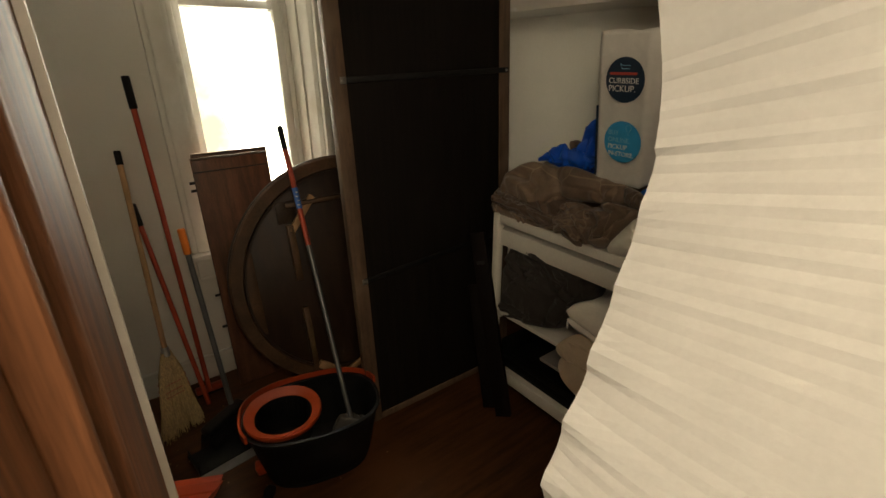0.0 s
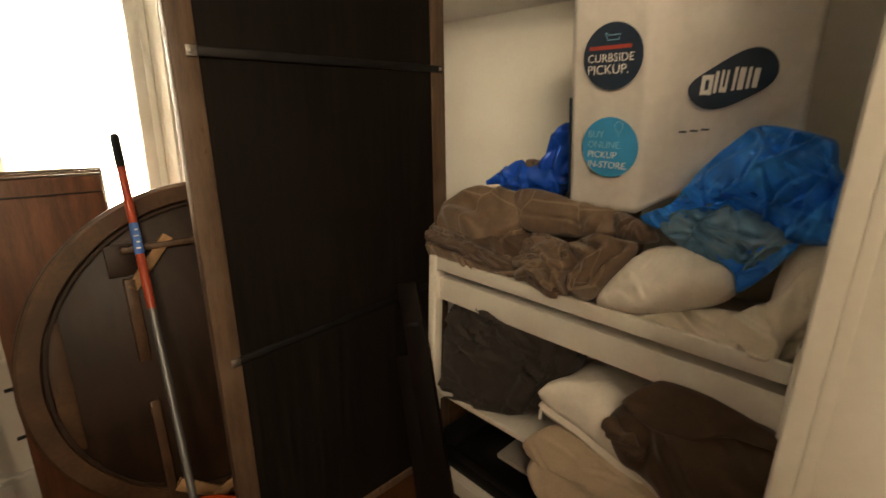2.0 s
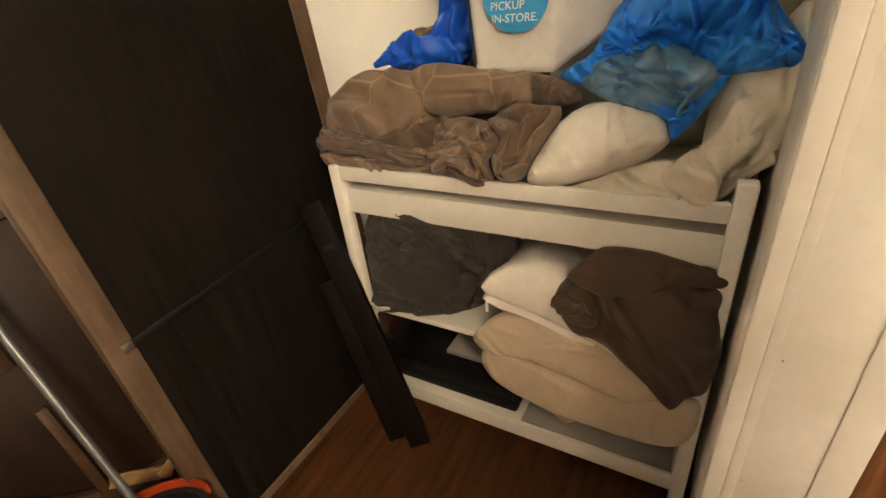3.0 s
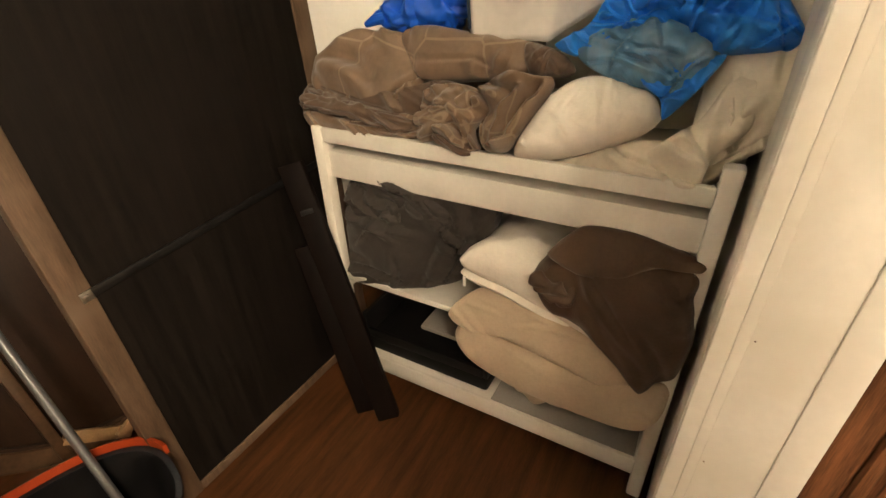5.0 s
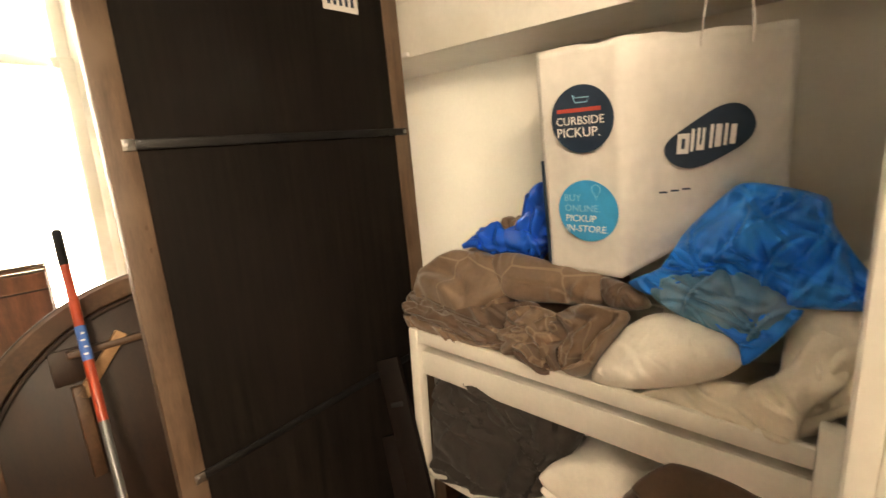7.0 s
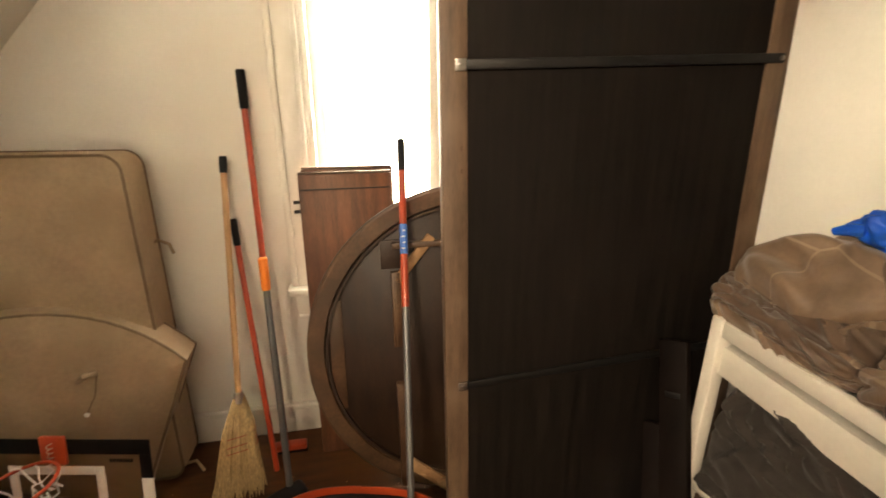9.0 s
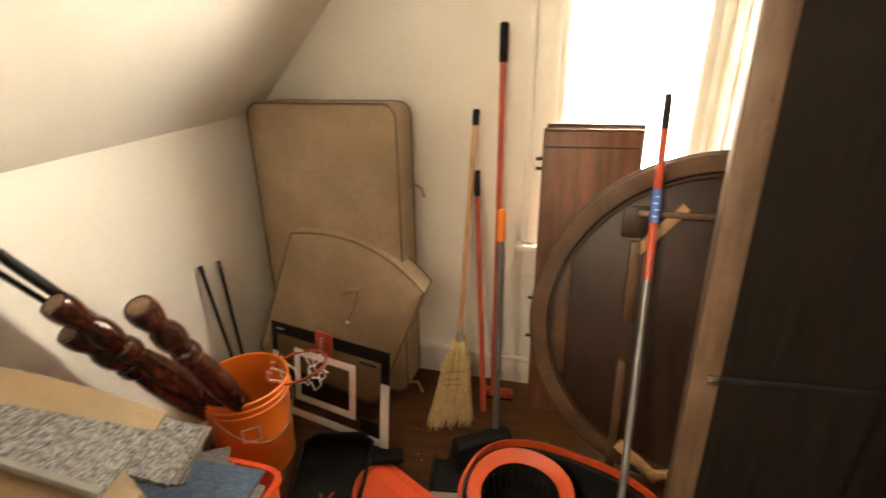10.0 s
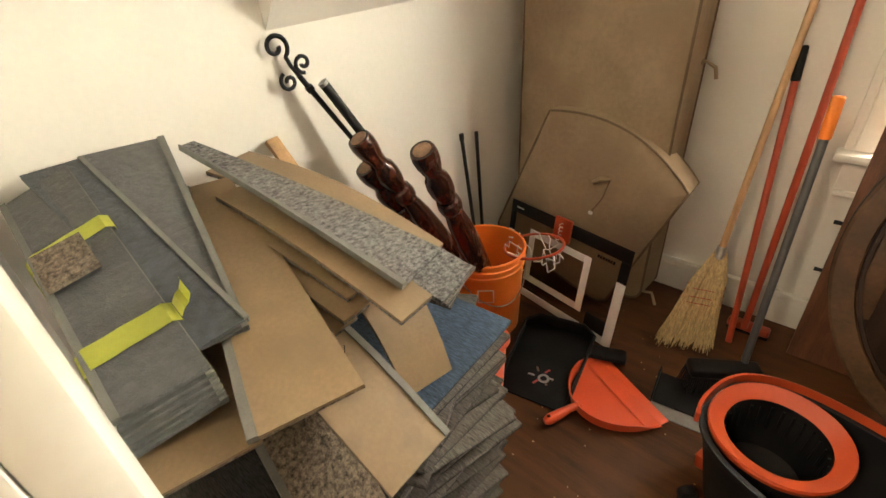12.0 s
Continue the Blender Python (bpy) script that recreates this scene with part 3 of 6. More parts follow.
for x0, x1 in ((WIN_X0, WIN_X0 + 0.022),):
    part("frame_side", box(x0, x1, NORTH_Y + 0.0, NORTH_Y + 0.158, WIN_Z0 + 0.003, WIN_Z1 - 0.001, 0.003), TRIM, win)
for sash, z0, z1, y in (("lower_sash", WIN_Z0 + 0.004, 1.84, NORTH_Y + 0.085), ("upper_sash", 1.80, WIN_Z1 - 0.002, NORTH_Y + 0.122)):
    sx0, sx1 = WIN_X0 + 0.023, WIN_X1 - 0.001
    s = part(sash, box(sx0, sx0 + 0.042, y, y + 0.035, z0, z1, 0.004), TRIM, win)
    part("stile", box(sx1 - 0.042, sx1, y, y + 0.035, z0, z1, 0.004), TRIM, s)
    part("rail", box(sx0 + 0.042, sx1 - 0.042, y, y + 0.035, z0, z0 + (0.07 if z0 < 1 else 0.035), 0.004), TRIM, s)
    part("rail", box(sx0 + 0.042, sx1 - 0.042, y, y + 0.035, z1 - 0.036, z1, 0.004), TRIM, s)
    pane = part("pane", box(sx0 + 0.04, sx1 - 0.04, y + 0.014, y + 0.018, z0 + 0.03, z1 - 0.03), GLASS, s)
    pane.visible_shadow = False
bd = single("backdrop", box(-4.5, 5.5, 5.4, 5.42, -2.0, 6.0), OUTSIDE, "overexposed bright daylight outside the window", "backdrop", kind="structure", smooth=False)

# baseboards
for x0, x1 in ((KNEE_X + 0.016, EAST_X - 0.016),):
    part_of = thing("baseboard", (0, NORTH_Y, 0), "white painted baseboard with a stepped top", "baseboard", kind="structure")
    part("board", box(x0, x1, NORTH_Y - 0.017, NORTH_Y - 0.001, 0.001, 0.12, 0.003), TRIM, part_of)
    part("cap", box(x0, x1, NORTH_Y - 0.026, NORTH_Y - 0.001, 0.1205, 0.145, 0.006), TRIM, part_of)
    west = thing("baseboard", (KNEE_X, 1.5, 0), "white painted baseboard along the knee wall", "baseboard", kind="structure")
    part("board", box(KNEE_X + 0.001, KNEE_X + 0.0155, 0.62, NORTH_Y - 0.027, 0.001, 0.12, 0.003), TRIM, west)

# shelf over the table
shelf = thing("wall_shelf", (EAST_X - 0.15, 1.2, 1.76), "white painted wall shelf with a deep front board", "shelf", kind="structure")
part("board", box(EAST_X - 0.31, EAST_X - 0.001, 0.47, 2.0, 1.77, 1.79, 0.002), TRIM, shelf)
part("front_board", box(EAST_X - 0.33, EAST_X - 0.311, 0.47, 2.0, 1.765, 1.93, 0.003), TRIM, shelf)
part("clip", box(EAST_X - 0.345, EAST_X - 0.331, 1.58, 1.61, 1.766, 1.78, 0.003), WHITE_PLASTIC, shelf)

# ---- pleated paper shade beside the doorway ----
def pleated_shade():
    """Accordion-folded paper panel, its fine folds fanning back from a free scalloped edge."""
    shade = thing("pleated_shade", (0.36, 0.215, 0.78), "white accordion-pleated paper shade hanging beside the doorway", "paper shade")
    rows = []
    n = 132
    for i in range(n + 1):
        z = 0.78 + i * (1.80 - 0.78) / n
        rise = z - 1.54
        x = 0.419 - 0.095 * rise - 0.495 * math.sqrt(rise * rise + 0.0030)
        if rise < -0.34:
            x += 0.36 * (-0.34 - rise)
        if rise < 0:
            x += 0.010 * math.sin(math.pi * min(1.0, -rise / 0.34))
        scallop = (0.006 if z > 1.3 else 0.011) * abs(math.sin(i * 0.36)) * (z < 1.5)
        deep = 0.00010 + 0.0010 * abs(noise.noise(Vector((i * 0.21, 0, 3))))
        fold = deep if i % 2 else -deep
        wave = 0.0015 * noise.noise(Vector((z * 3.0, 1.0, 0)))
        row = []
        for k in range(17):
            s = k / 16
            y = 0.215 - 0.36 * s
            row.append(Vector((x + scallop * (1 - s) ** 8 + fold * (1.0 - 0.35 * s) + wave * s + 0.05 * s + 0.02 * math.sin(3 * s) * (1.5 - z) * 0.6, y, 1.5 + (z - 1.5) * (1 + 0.55 * s) + 0.08 * s + 0.10 * s * s * (1.2 - z) * (z < 1.2))))
        rows.append(row)
    for i in range(0, n, 6):
        bm = bmesh.new()
        strip = [[bm.verts.new(v) for v in row] for row in rows[i:i + 7]]
        for a, b in zip(strip, strip[1:]):
            for k in range(16):
                bm.faces.new((a[k], a[k + 1], b[k + 1], b[k]))
        bmesh.ops.solidify(bm, geom=bm.faces[:], thickness=0.0006)
        part("pleat", bm, PLEAT, shade, smooth=False)


pleated_shade()

# ---- white changing table ----
TX, TY0, TY1 = 1.37, 0.435, 1.445
TB = TX + 0.47
table = thing("changing_table", ((TX + TB) / 2, (TY0 + TY1) / 2, 0), "white lacquered changing table with two open shelves", "changing table")
for y0, y1, top in ((TY0, TY0 + 0.036, 0.985), (TY1 - 0.036, TY1, 0.945)):
    for x0, x1 in ((TX - 0.004, TX + 0.032), (TB - 0.036, TB)):
        t1 = top if x0 < 1.5 else 1.0
        part("leg", box(x0, x1, y0, y1, 0, t1, 0.006), TABLE_WHITE, table)
    part("side_rail", box(TX + 0.032, TB - 0.036, y0 + 0.008, y1 - 0.008, 0.80, 0.93, 0.004), TABLE_WHITE, table)
    part("side_rail", box(TX + 0.032, TB - 0.036, y0 + 0.008, y1 - 0.008, 0.40, 0.45, 0.004), TABLE_WHITE, table)
    part("side_rail", box(TX + 0.032, TB - 0.036, y0 + 0.008, y1 - 0.008, 0.10, 0.15, 0.004), TABLE_WHITE, table)
part("guard_rail", box(TX - 0.002, TX + 0.016, TY0 + 0.036, TY1 - 0.036, 0.902, 0.943, 0.004), TABLE_WHITE, table)
part("front_rail", box(TX + 0.012, TX + 0.0215, TY0 + 0.036, TY1 - 0.036, 0.798, 0.874, 0.003), TABLE_WHITE, table)
part("back_rail", box(TB - 0.03, TB - 0.012, TY0 + 0.036, TY1 - 0.036, 0.815, 0.99, 0.004), TABLE_WHITE, table)
part("tabletop", box(TX + 0.022, TB - 0.03, TY0 + 0.03, TY1 - 0.03, 0.855, 0.873, 0.002), TABLE_WHITE, table)
part("middle_shelf", box(TX + 0.0, TB - 0.01, TY0 + 0.03, TY1 - 0.03, 0.452, 0.472, 0.003), TABLE_WHITE, table)
part("bottom_shelf", box(TX + 0.0, TB - 0.01, TY0 + 0.03, TY1 - 0.03, 0.125, 0.145, 0.003), TABLE_WHITE, table)
part("shelf_edge", box(TX - 0.006, TX + 0.006, TY0 + 0.036, TY1 - 0.036, 0.095, 0.155, 0.003), TABLE_WHITE, table)
part("shelf_liner", box(TX + 0.012, TB - 0.02, TY0 + 0.04, 0.90, 0.1455, 0.149, 0.001), GREY_LINER, table, "grey shelf liner")

# ---- bedding and bags on the table top ----
quilt = thing("comforter", (1.58, 1.2, 0.873), "crumpled taupe quilted comforter with pale stitched bands on the white table", "comforter")
part("lower_fold", soft_body((0.17, 0.255, 0.045), pose(1.565, 1.215, 0.958, 0, 0, 3), 3, 0.010, 5, 4.0, 44, 0.946, (22, 0.009, 0.012), (0.1, 0.2, 1)), QUILT_DARK, quilt, "darker lower folds")
part("rear_fold", soft_body((0.15, 0.27, 0.12), pose(1.70, 1.19, 1.04, 0, 4, 3), 13, 0.014, 5, 3.0, 40, None, (16, 0.010, 0.014)), QUILT, quilt)
part("left_fold", padded(leaning(1.46, 1.05, 35), [(-1.488, 0.003), (-1.438, 0.106), (-1.305, 0.136), (-1.207, 0.123), (-1.149, 0.046), (-1.16, -0.033), (-1.256, -0.074), (-1.356, -0.068), (-1.443, -0.06)], 0.045, 0.14, 5, folds=(9, 0.026, 0.022), lean=70, power=2.2, quilt=0.004, amp=0.012, rings=34, count=200), QUILT, quilt)
part("upper_fold", padded(leaning(1.475, 1.11, 25), [(-1.213, 0.058), (-1.139, 0.078), (-1.009, 0.063), (-0.885, 0.052), (-0.865, 0.016), (-0.885, -0.02), (-1.005, -0.037), (-1.131, -0.046), (-1.183, -0)], 0.04, 0.1, 8, folds=(9, 0.014, 0.014), lean=10, power=2.0, quilt=0.005, amp=0.008, rings=34, count=200), QUILT, quilt)
part("front_hem", padded(leaning(1.4, 0.95, 20), [(-1.506, 0.042), (-1.458, 0.055), (-1.331, 0.038), (-1.199, 0.048), (-1.102, 0.037), (-1.105, -0.002), (-1.225, -0.027), (-1.362, -0.028), (-1.466, -0.02)], 0.024, 0.06, 25, folds=(24, 0.012, 0.009), lean=75, power=3.0, amp=0.008), QUILT, quilt)
part("second_hem", padded(leaning(1.42, 1, 25), [(-1.504, -0.003), (-1.479, 0.041), (-1.356, 0.01), (-1.206, 0.024), (-1.08, 0.077), (-1.029, 0.06), (-1.097, -0.002), (-1.231, -0.032), (-1.387, -0.041), (-1.486, -0.031)], 0.026, 0.08, 26, folds=(24, 0.012, 0.009), lean=80, power=3.0, amp=0.008), QUILT_DARK, quilt)
part("middle_fold", padded(leaning(1.4, 1.03, 25), [(-1.096, 0.023), (-1.046, 0.048), (-0.969, 0.04), (-0.932, -0.002), (-0.967, -0.046), (-0.944, -0.089), (-1.004, -0.088), (-1.081, -0.052), (-1.104, -0.02)], 0.028, 0.07, 27, folds=(18, 0.018, 0.012), lean=50, amp=0.014, freq=16.0), QUILT, quilt)
part("front_roll", padded(leaning(1.4, 1.03, 25), [(-0.962, 0.041), (-0.919, 0.074), (-0.84, 0.079), (-0.807, 0.071), (-0.829, 0.02), (-0.858, -0.033), (-0.882, -0.084), (-0.931, -0.083), (-0.951, -0.037), (-0.933, 0)], 0.03, 0.08, 28, folds=(12, 0.024, 0.014), lean=-20, amp=0.012, freq=14.0), QUILT, quilt)
part("front_curl", soft_body((0.050, 0.085, 0.024), pose(1.402, 1.035, 1.010, -24, 0, 8), 23, 0.008, 7, 3.0, 44, None, (18, 0.010, 0.008), (0.1, 0.2, 1)), QUILT, quilt)
part("front_tuck", soft_body((0.048, 0.060, 0.022), pose(1.400, 1.010, 0.962, 22, 0, -6), 24, 0.008, 7, 3.0, 40, None, (16, 0.009, 0.007), (0.1, 0.3, 1)), QUILT_DARK, quilt)
part("left_hem", soft_body((0.045, 0.165, 0.018), pose(1.402, 1.295, 0.992, 7, 0, 4), 29, 0.006, 6, 4.0, 44, None, (18, 0.007, 0.007), (0, 0.2, 1)), QUILT_DARK, quilt)
part("dark_sleeve", padded(leaning(1.47, 1.12, 20), [(-0.889, 0.034), (-0.84, 0.032), (-0.795, 0.014), (-0.776, -0.013), (-0.817, -0.028), (-0.87, -0.023)], 0.03, 0.06, 31, folds=(10, 0.008, 0.008), lean=0), QUILT_DARK, quilt)

# paper shopping bag: narrow side with two round prints, broad side with a dark oval
FOOT = [Vector((1.482, 1.020, 0)), Vector((1.478, 0.840, 0)), Vector((1.645, 0.566, 0)), Vector((1.780, 0.640, 0)), Vector((1.640, 1.010, 0))]
BAG_Z, BH, LEAN_X = 1.160, 0.50, -0.135


def bag_wall(k, u, h):
    """A place on wall k of the bag, u along it and h up it; the bag leans towards the doorway."""
    p = FOOT[k].lerp(FOOT[(k + 1) % 5], u)
    return Vector((p.x + LEAN_X * h, p.y, BAG_Z + h))


def bag_plane(k, along, lift):
    """A pose on wall k: x along it, y up it, z out of it, starting so far along."""
    a, b, c = bag_wall(k, 0, 0), bag_wall(k, 1, 0), bag_wall(k, 0, 0.3)
    x = (b - a).normalized()
    y = (c - a - x * (c - a).dot(x)).normalized()
    m = Matrix((x, y, x.cross(y))).transposed().to_4x4()
    m.translation = a + x * along + x.cross(y) * lift
    return m


def paper_bag():
    bag = thing("paper_bag", (1.6, 0.8, BAG_Z), "white paper shopping bag with round blue prints standing on bedding", "paper bag")
    bm = bmesh.new()
    nz = 34
    counts = (14, 26, 8, 24, 8)
    rings = []
    for i in range(nz + 1):
        s = i / nz
        ring = []
        for k in range(5):
            n = bag_plane(k, 0, 0).to_3x3() @ Vector((0, 0, 1))
            for j in range(counts[k]):
                u = j / counts[k]
                foot = (0.0, 0.19 * u, 0.19, 0.19 * (1 - u), 0.0)[k]
                h = foot * (1 - s) ** 1.5 + BH * s
                p = bag_wall(k, u, h)
                edge = min(1.0, 8 * min(u, 1 - u))
                crease = abs(noise.noise(Vector((p.y * 11 + p.x * 5, p.z * 9, 2)))) - 0.2
                ridge = abs(noise.noise(Vector((p.y * 26, p.z * 22 + p.y * 14, 5))))
                bulge = 0.005 * noise.noise(p * 8 + Vector((3, 1, 2))) + (0.004 + 0.010 * (1 - s) ** 2) * crease - 0.004 * (1.2 - s) * math.exp(-(ridge / 0.09) ** 2)
                p = p + n * bulge * edge * min(1.0, 10 * s + 0.3)
                if s > 0.9:
                    p = p - n * 0.06 * (s - 0.9) * (1 + noise.noise(p * 10))
                if i == nz:
                    p.z += 0.008 * noise.noise(p * 14)
                ring.append(bm.verts.new(p))
        rings.append(ring)
    for a, b in zip(rings, rings[1:]):
        for k in range(len(a)):
            bm.faces.new((a[k], a[(k + 1) % len(a)], b[(k + 1) % len(a)], b[k]))
    bm.faces.new(rings[0][::-1])
    bmesh.ops.recalc_face_normals(bm, faces=bm.faces)
    bmesh.ops.solidify(bm, geom=bm.faces[:], thickness=0.0008)
    body = part("body", bm, PAPER, bag, recalc=False)
    for f in body.data.polygons:
        f.use_smooth = True
    side = bag_plane(0, 0.0, 0.005)
    CX = 0.106

    def disc(cx, cy, r, mat, lift, lab):
        ring = [(cx + r * math.cos(2 * math.pi * k / 48), cy + r * math.sin(2 * math.pi * k / 48)) for k in range(48)]
        return part("round_print", prism(ring, 0.0006, side @ pose(0, 0, lift)), mat, body, lab, smooth=False)

    disc(CX, 0.357, 0.071, NAVY_INK, 0.003, "dark navy round print")
    disc(CX + 0.003, 0.155, 0.071, CYAN_INK, 0.003, "light blue round print")
    words("CURBSIDE", 0.0245, side @ pose(CX - 0.060, 0.347, 0.0040), WHITE_INK, body)
    words("PICKUP.", 0.0285, side @ pose(CX - 0.060, 0.321, 0.0040), WHITE_INK, body, extrude=0.0006)
    part("red_line", box(CX - 0.056, CX + 0.044, 0.373, 0.381, 0.0036, 0.0042, m=side), RED_INK, body)
    cart = [(CX - 0.018, 0.408), (CX - 0.010, 0.402), (CX + 0.018, 0.402), (CX + 0.014, 0.392), (CX - 0.012, 0.392), (CX - 0.018, 0.408)]
    part("drawn_mark", tube([side @ Vector((x, y, 0.004)) for x, y in cart], 0.0009, 6), LINE_CYAN, body)
    pin = [(CX + 0.025 + 0.010 * math.cos(a), 0.205 + 0.011 * math.sin(a) - (0.012 if k == 9 else 0), 0.004) for k, a in enumerate(2 * math.pi * j / 12 for j in range(13))]
    part("drawn_mark", tube([side @ Vector(p) for p in pin], 0.0007, 6), LINE_CYAN, body)
    for word, y, ink in (("BUY", 0.178, LINE_CYAN), ("ONLINE.", 0.154, LINE_CYAN), ("PICKUP", 0.130, WHITE_INK), ("IN-STORE.", 0.106, WHITE_INK)):
        words(word, 0.0225, side @ pose(CX - 0.053, y, 0.0042), ink, body, extrude=0.0003 if ink is LINE_CYAN else 0.0006, shear=0.12 if ink is WHITE_INK else 0.0)
    # thin strip in the navy colour, painted in for the gusset's shaded edge
    part("corner_shade", box(-0.002, 0.003, 0.02, 0.27, -0.004, 0.001, m=side), NAVY_INK, body)
    # broad side: a bean-shaped dark print with pale strokes instead of a name
    front = bag_plane(1, 0.0, 0.008)
    bean = []
    for k in range(56):
        a = 2 * math.pi * k / 56
        x, y = 0.084 * math.cos(a), 0.050 * math.sin(a) * (1 + 0.12 * math.cos(a))
        bean.append((0.147 + x * 0.97 - y * 0.10, 0.303 + y + 0.16 * x + 0.012 * math.sin(2.2 * math.pi * x / 0.24)))
    part("bean_print", prism(bean, 0.0006, front @ pose(0, 0, 0.002)), NAVY_INK, body, "dark navy bean-shaped print", smooth=False)
    for k, (x, w, tall) in enumerate(((0.072, 0.022, 0.040), (0.097, 0.006, 0.044), (0.108, 0.014, 0.044), (0.131, 0.006, 0.046), (0.141, 0.011, 0.044), (0.157, 0.006, 0.042), (0.168, 0.010, 0.038))):
        y = 0.283 + 0.16 * (x - 0.130)
        part("pale_stroke", box(x + 0.017, x + 0.017 + w, y, y + tall, 0.0029, 0.0035, 0.0001, m=front), WHITE_INK, body)
        if w > 0.012:
            part("stroke_gap", box(x + 0.017 + 0.35 * w, x + 0.017 + 0.65 * w, y + 0.25 * tall, y + (0.75 if k == 0 else 1.0) * tall, 0.0037, 0.0040, m=front), NAVY_INK, body, smooth=False)
    for k in range(3):
        part("small_print", box(0.062 + 0.022 * k, 0.078 + 0.022 * k, 0.194 + 0.003 * k, 0.198 + 0.003 * k, 0.002, 0.0026, m=front), NAVY_INK, body, smooth=False)
    hp = [bag_wall(1, 0.62 - 0.14 * math.cos(a), BH - 0.03 + 0.13 * math.sin(a) ** 0.8) for a in (math.pi * k / 20 for k in range(21))]
    part("handle", tube(hp, 0.0022, 8), PAPER, bag, "twisted white paper handle")


paper_bag()

gl = thing("rubber_gloves", (1.60, 1.2, 1.14), "bright blue rubber gloves lying on the comforter", "gloves")
part("glove", soft_body((0.045, 0.115, 0.036), pose(1.565, 1.20, 1.195, -4, 0, 4), 41, 0.010, 9, 2.6, 28, None, (24, 0.010, 0.010)), BLUE_VINYL, gl)
for k in range(4):
    part("finger", tube([(1.535 + 0.016 * k, 1.285, 1.192 + 0.008 * k), (1.53 + 0.018 * k, 1.315, 1.188 + 0.009 * k), (1.53 + 0.020 * k, 1.345 - 0.010 * k, 1.176 + 0.012 * k)], [0.0145, 0.0135, 0.008], 10), BLUE_VINYL, gl)
part("cuff", soft_body((0.030, 0.048, 0.085), pose(1.575, 1.100, 1.275, 16, 0, 4), 44, 0.010, 9, 2.4, 28, None, (26, 0.012, 0.010), (0, 1, 0.2)), BLUE_VINYL, gl)
part("cuff_opening", lathe([(0.026, 0.0), (0.030, 0.03), (0.036, 0.075), (0.034, 0.076), (0.028, 0.03), (0.024, 0.001)], 20, pose(1.57, 1.145, 1.265, 24, -10, 0), sy=0.5, close=True), BLUE_VINYL, gl)
single("knit_lump", soft_body((0.05, 0.06, 0.04), pose(1.69, 1.24, 1.21), 47, 0.012, 14, 2.2, 20, None, (20, 0.008, 0.008)), QUILT, "small brown knitted bundle behind blue gloves", "cloth bundle")

bb = thing("plastic_bag", (1.56, 0.66, 1.06), "crumpled blue plastic bag holding grey cloth on bedding", "plastic bag")
part("bag_top", padded(leaning(1.5, 1.25, 10), [(-0.639, 0.118), (-0.593, 0.122), (-0.501, 0.099), (-0.485, 0.051), (-0.449, -0.005), (-0.405, -0.063), (-0.418, -0.092), (-0.499, -0.102), (-0.555, -0.101), (-0.614, -0.045), (-0.688, -0.04), (-0.753, -0.058), (-0.728, 0.011), (-0.696, 0.055)], 0.055, 0.1, 52, folds=(60, 0.01, 0.007), power=2.2, amp=0.022, freq=12.0, sharp=0.35, rings=34, count=210), BLUE_PLASTIC, bb)
part("bag_mouth", padded(leaning(1.475, 1.22, 15), [(-0.82, -0.064), (-0.759, -0.025), (-0.723, 0.035), (-0.642, 0.05), (-0.587, 0.018), (-0.609, -0.028), (-0.68, -0.035), (-0.731, -0.064), (-0.774, -0.085)], 0.022, 0.04, 55, folds=(34, 0.009, 0.006), lean=60, amp=0.01, freq=14.0, sharp=0.35), BLUE_PLASTIC, bb)
part("filled_belly", padded(leaning(1.46, 1.15, 10), [(-0.774, -0.005), (-0.736, 0.041), (-0.663, 0.064), (-0.59, 0.049), (-0.524, 0.006), (-0.529, -0.033), (-0.58, -0.077), (-0.644, -0.066), (-0.725, -0.041)], 0.03, 0.06, 58, folds=(44, 0.008, 0.006), amp=0.014, freq=14.0), BLUE_THIN, bb, "thin film over pale cloth")
part("hanging_tip", padded(leaning(1.43, 1.08, 15), [(-0.656, 0.034), (-0.599, 0.061), (-0.512, 0.078), (-0.535, 0.028), (-0.566, -0.017), (-0.59, -0.041), (-0.603, -0.004)], 0.014, 0.03, 61, folds=(18, 0.005, 0.005), amp=0.006, freq=14.0, sharp=0.5), BLUE_PLASTIC, bb)

pl = single("pillow", padded(leaning(1.43, 1.03, 30), [(-0.867, -0.093), (-0.849, -0.035), (-0.811, 0.034), (-0.763, 0.072), (-0.711, 0.08), (-0.646, 0.063), (-0.612, 0.052), (-0.592, 0.013), (-0.619, -0.023), (-0.684, -0.06), (-0.766, -0.091), (-0.84, -0.105)], 0.062, 0.075, 71, folds=(40, 0.0022, 0.006), lean=20, power=2.3, amp=0.005, freq=14.0, sharp=0.1), PILLOW, "small white crinkled pillow on the table top", "pillow")
cm = thing("blanket", (1.58, 0.55, 0.873), "cream cotton comforter heaped on the white table", "blanket")
part("front_fold", padded(leaning(1.41, 0.94, 25), [(-0.789, -0.02), (-0.716, 0.021), (-0.63, 0.057), (-0.557, 0.059), (-0.514, 0.014), (-0.498, -0.022), (-0.562, -0.028), (-0.66, -0.027)], 0.022, 0.06, 75, folds=(20, 0.012, 0.012), lean=70, amp=0.01), CREAM, cm)
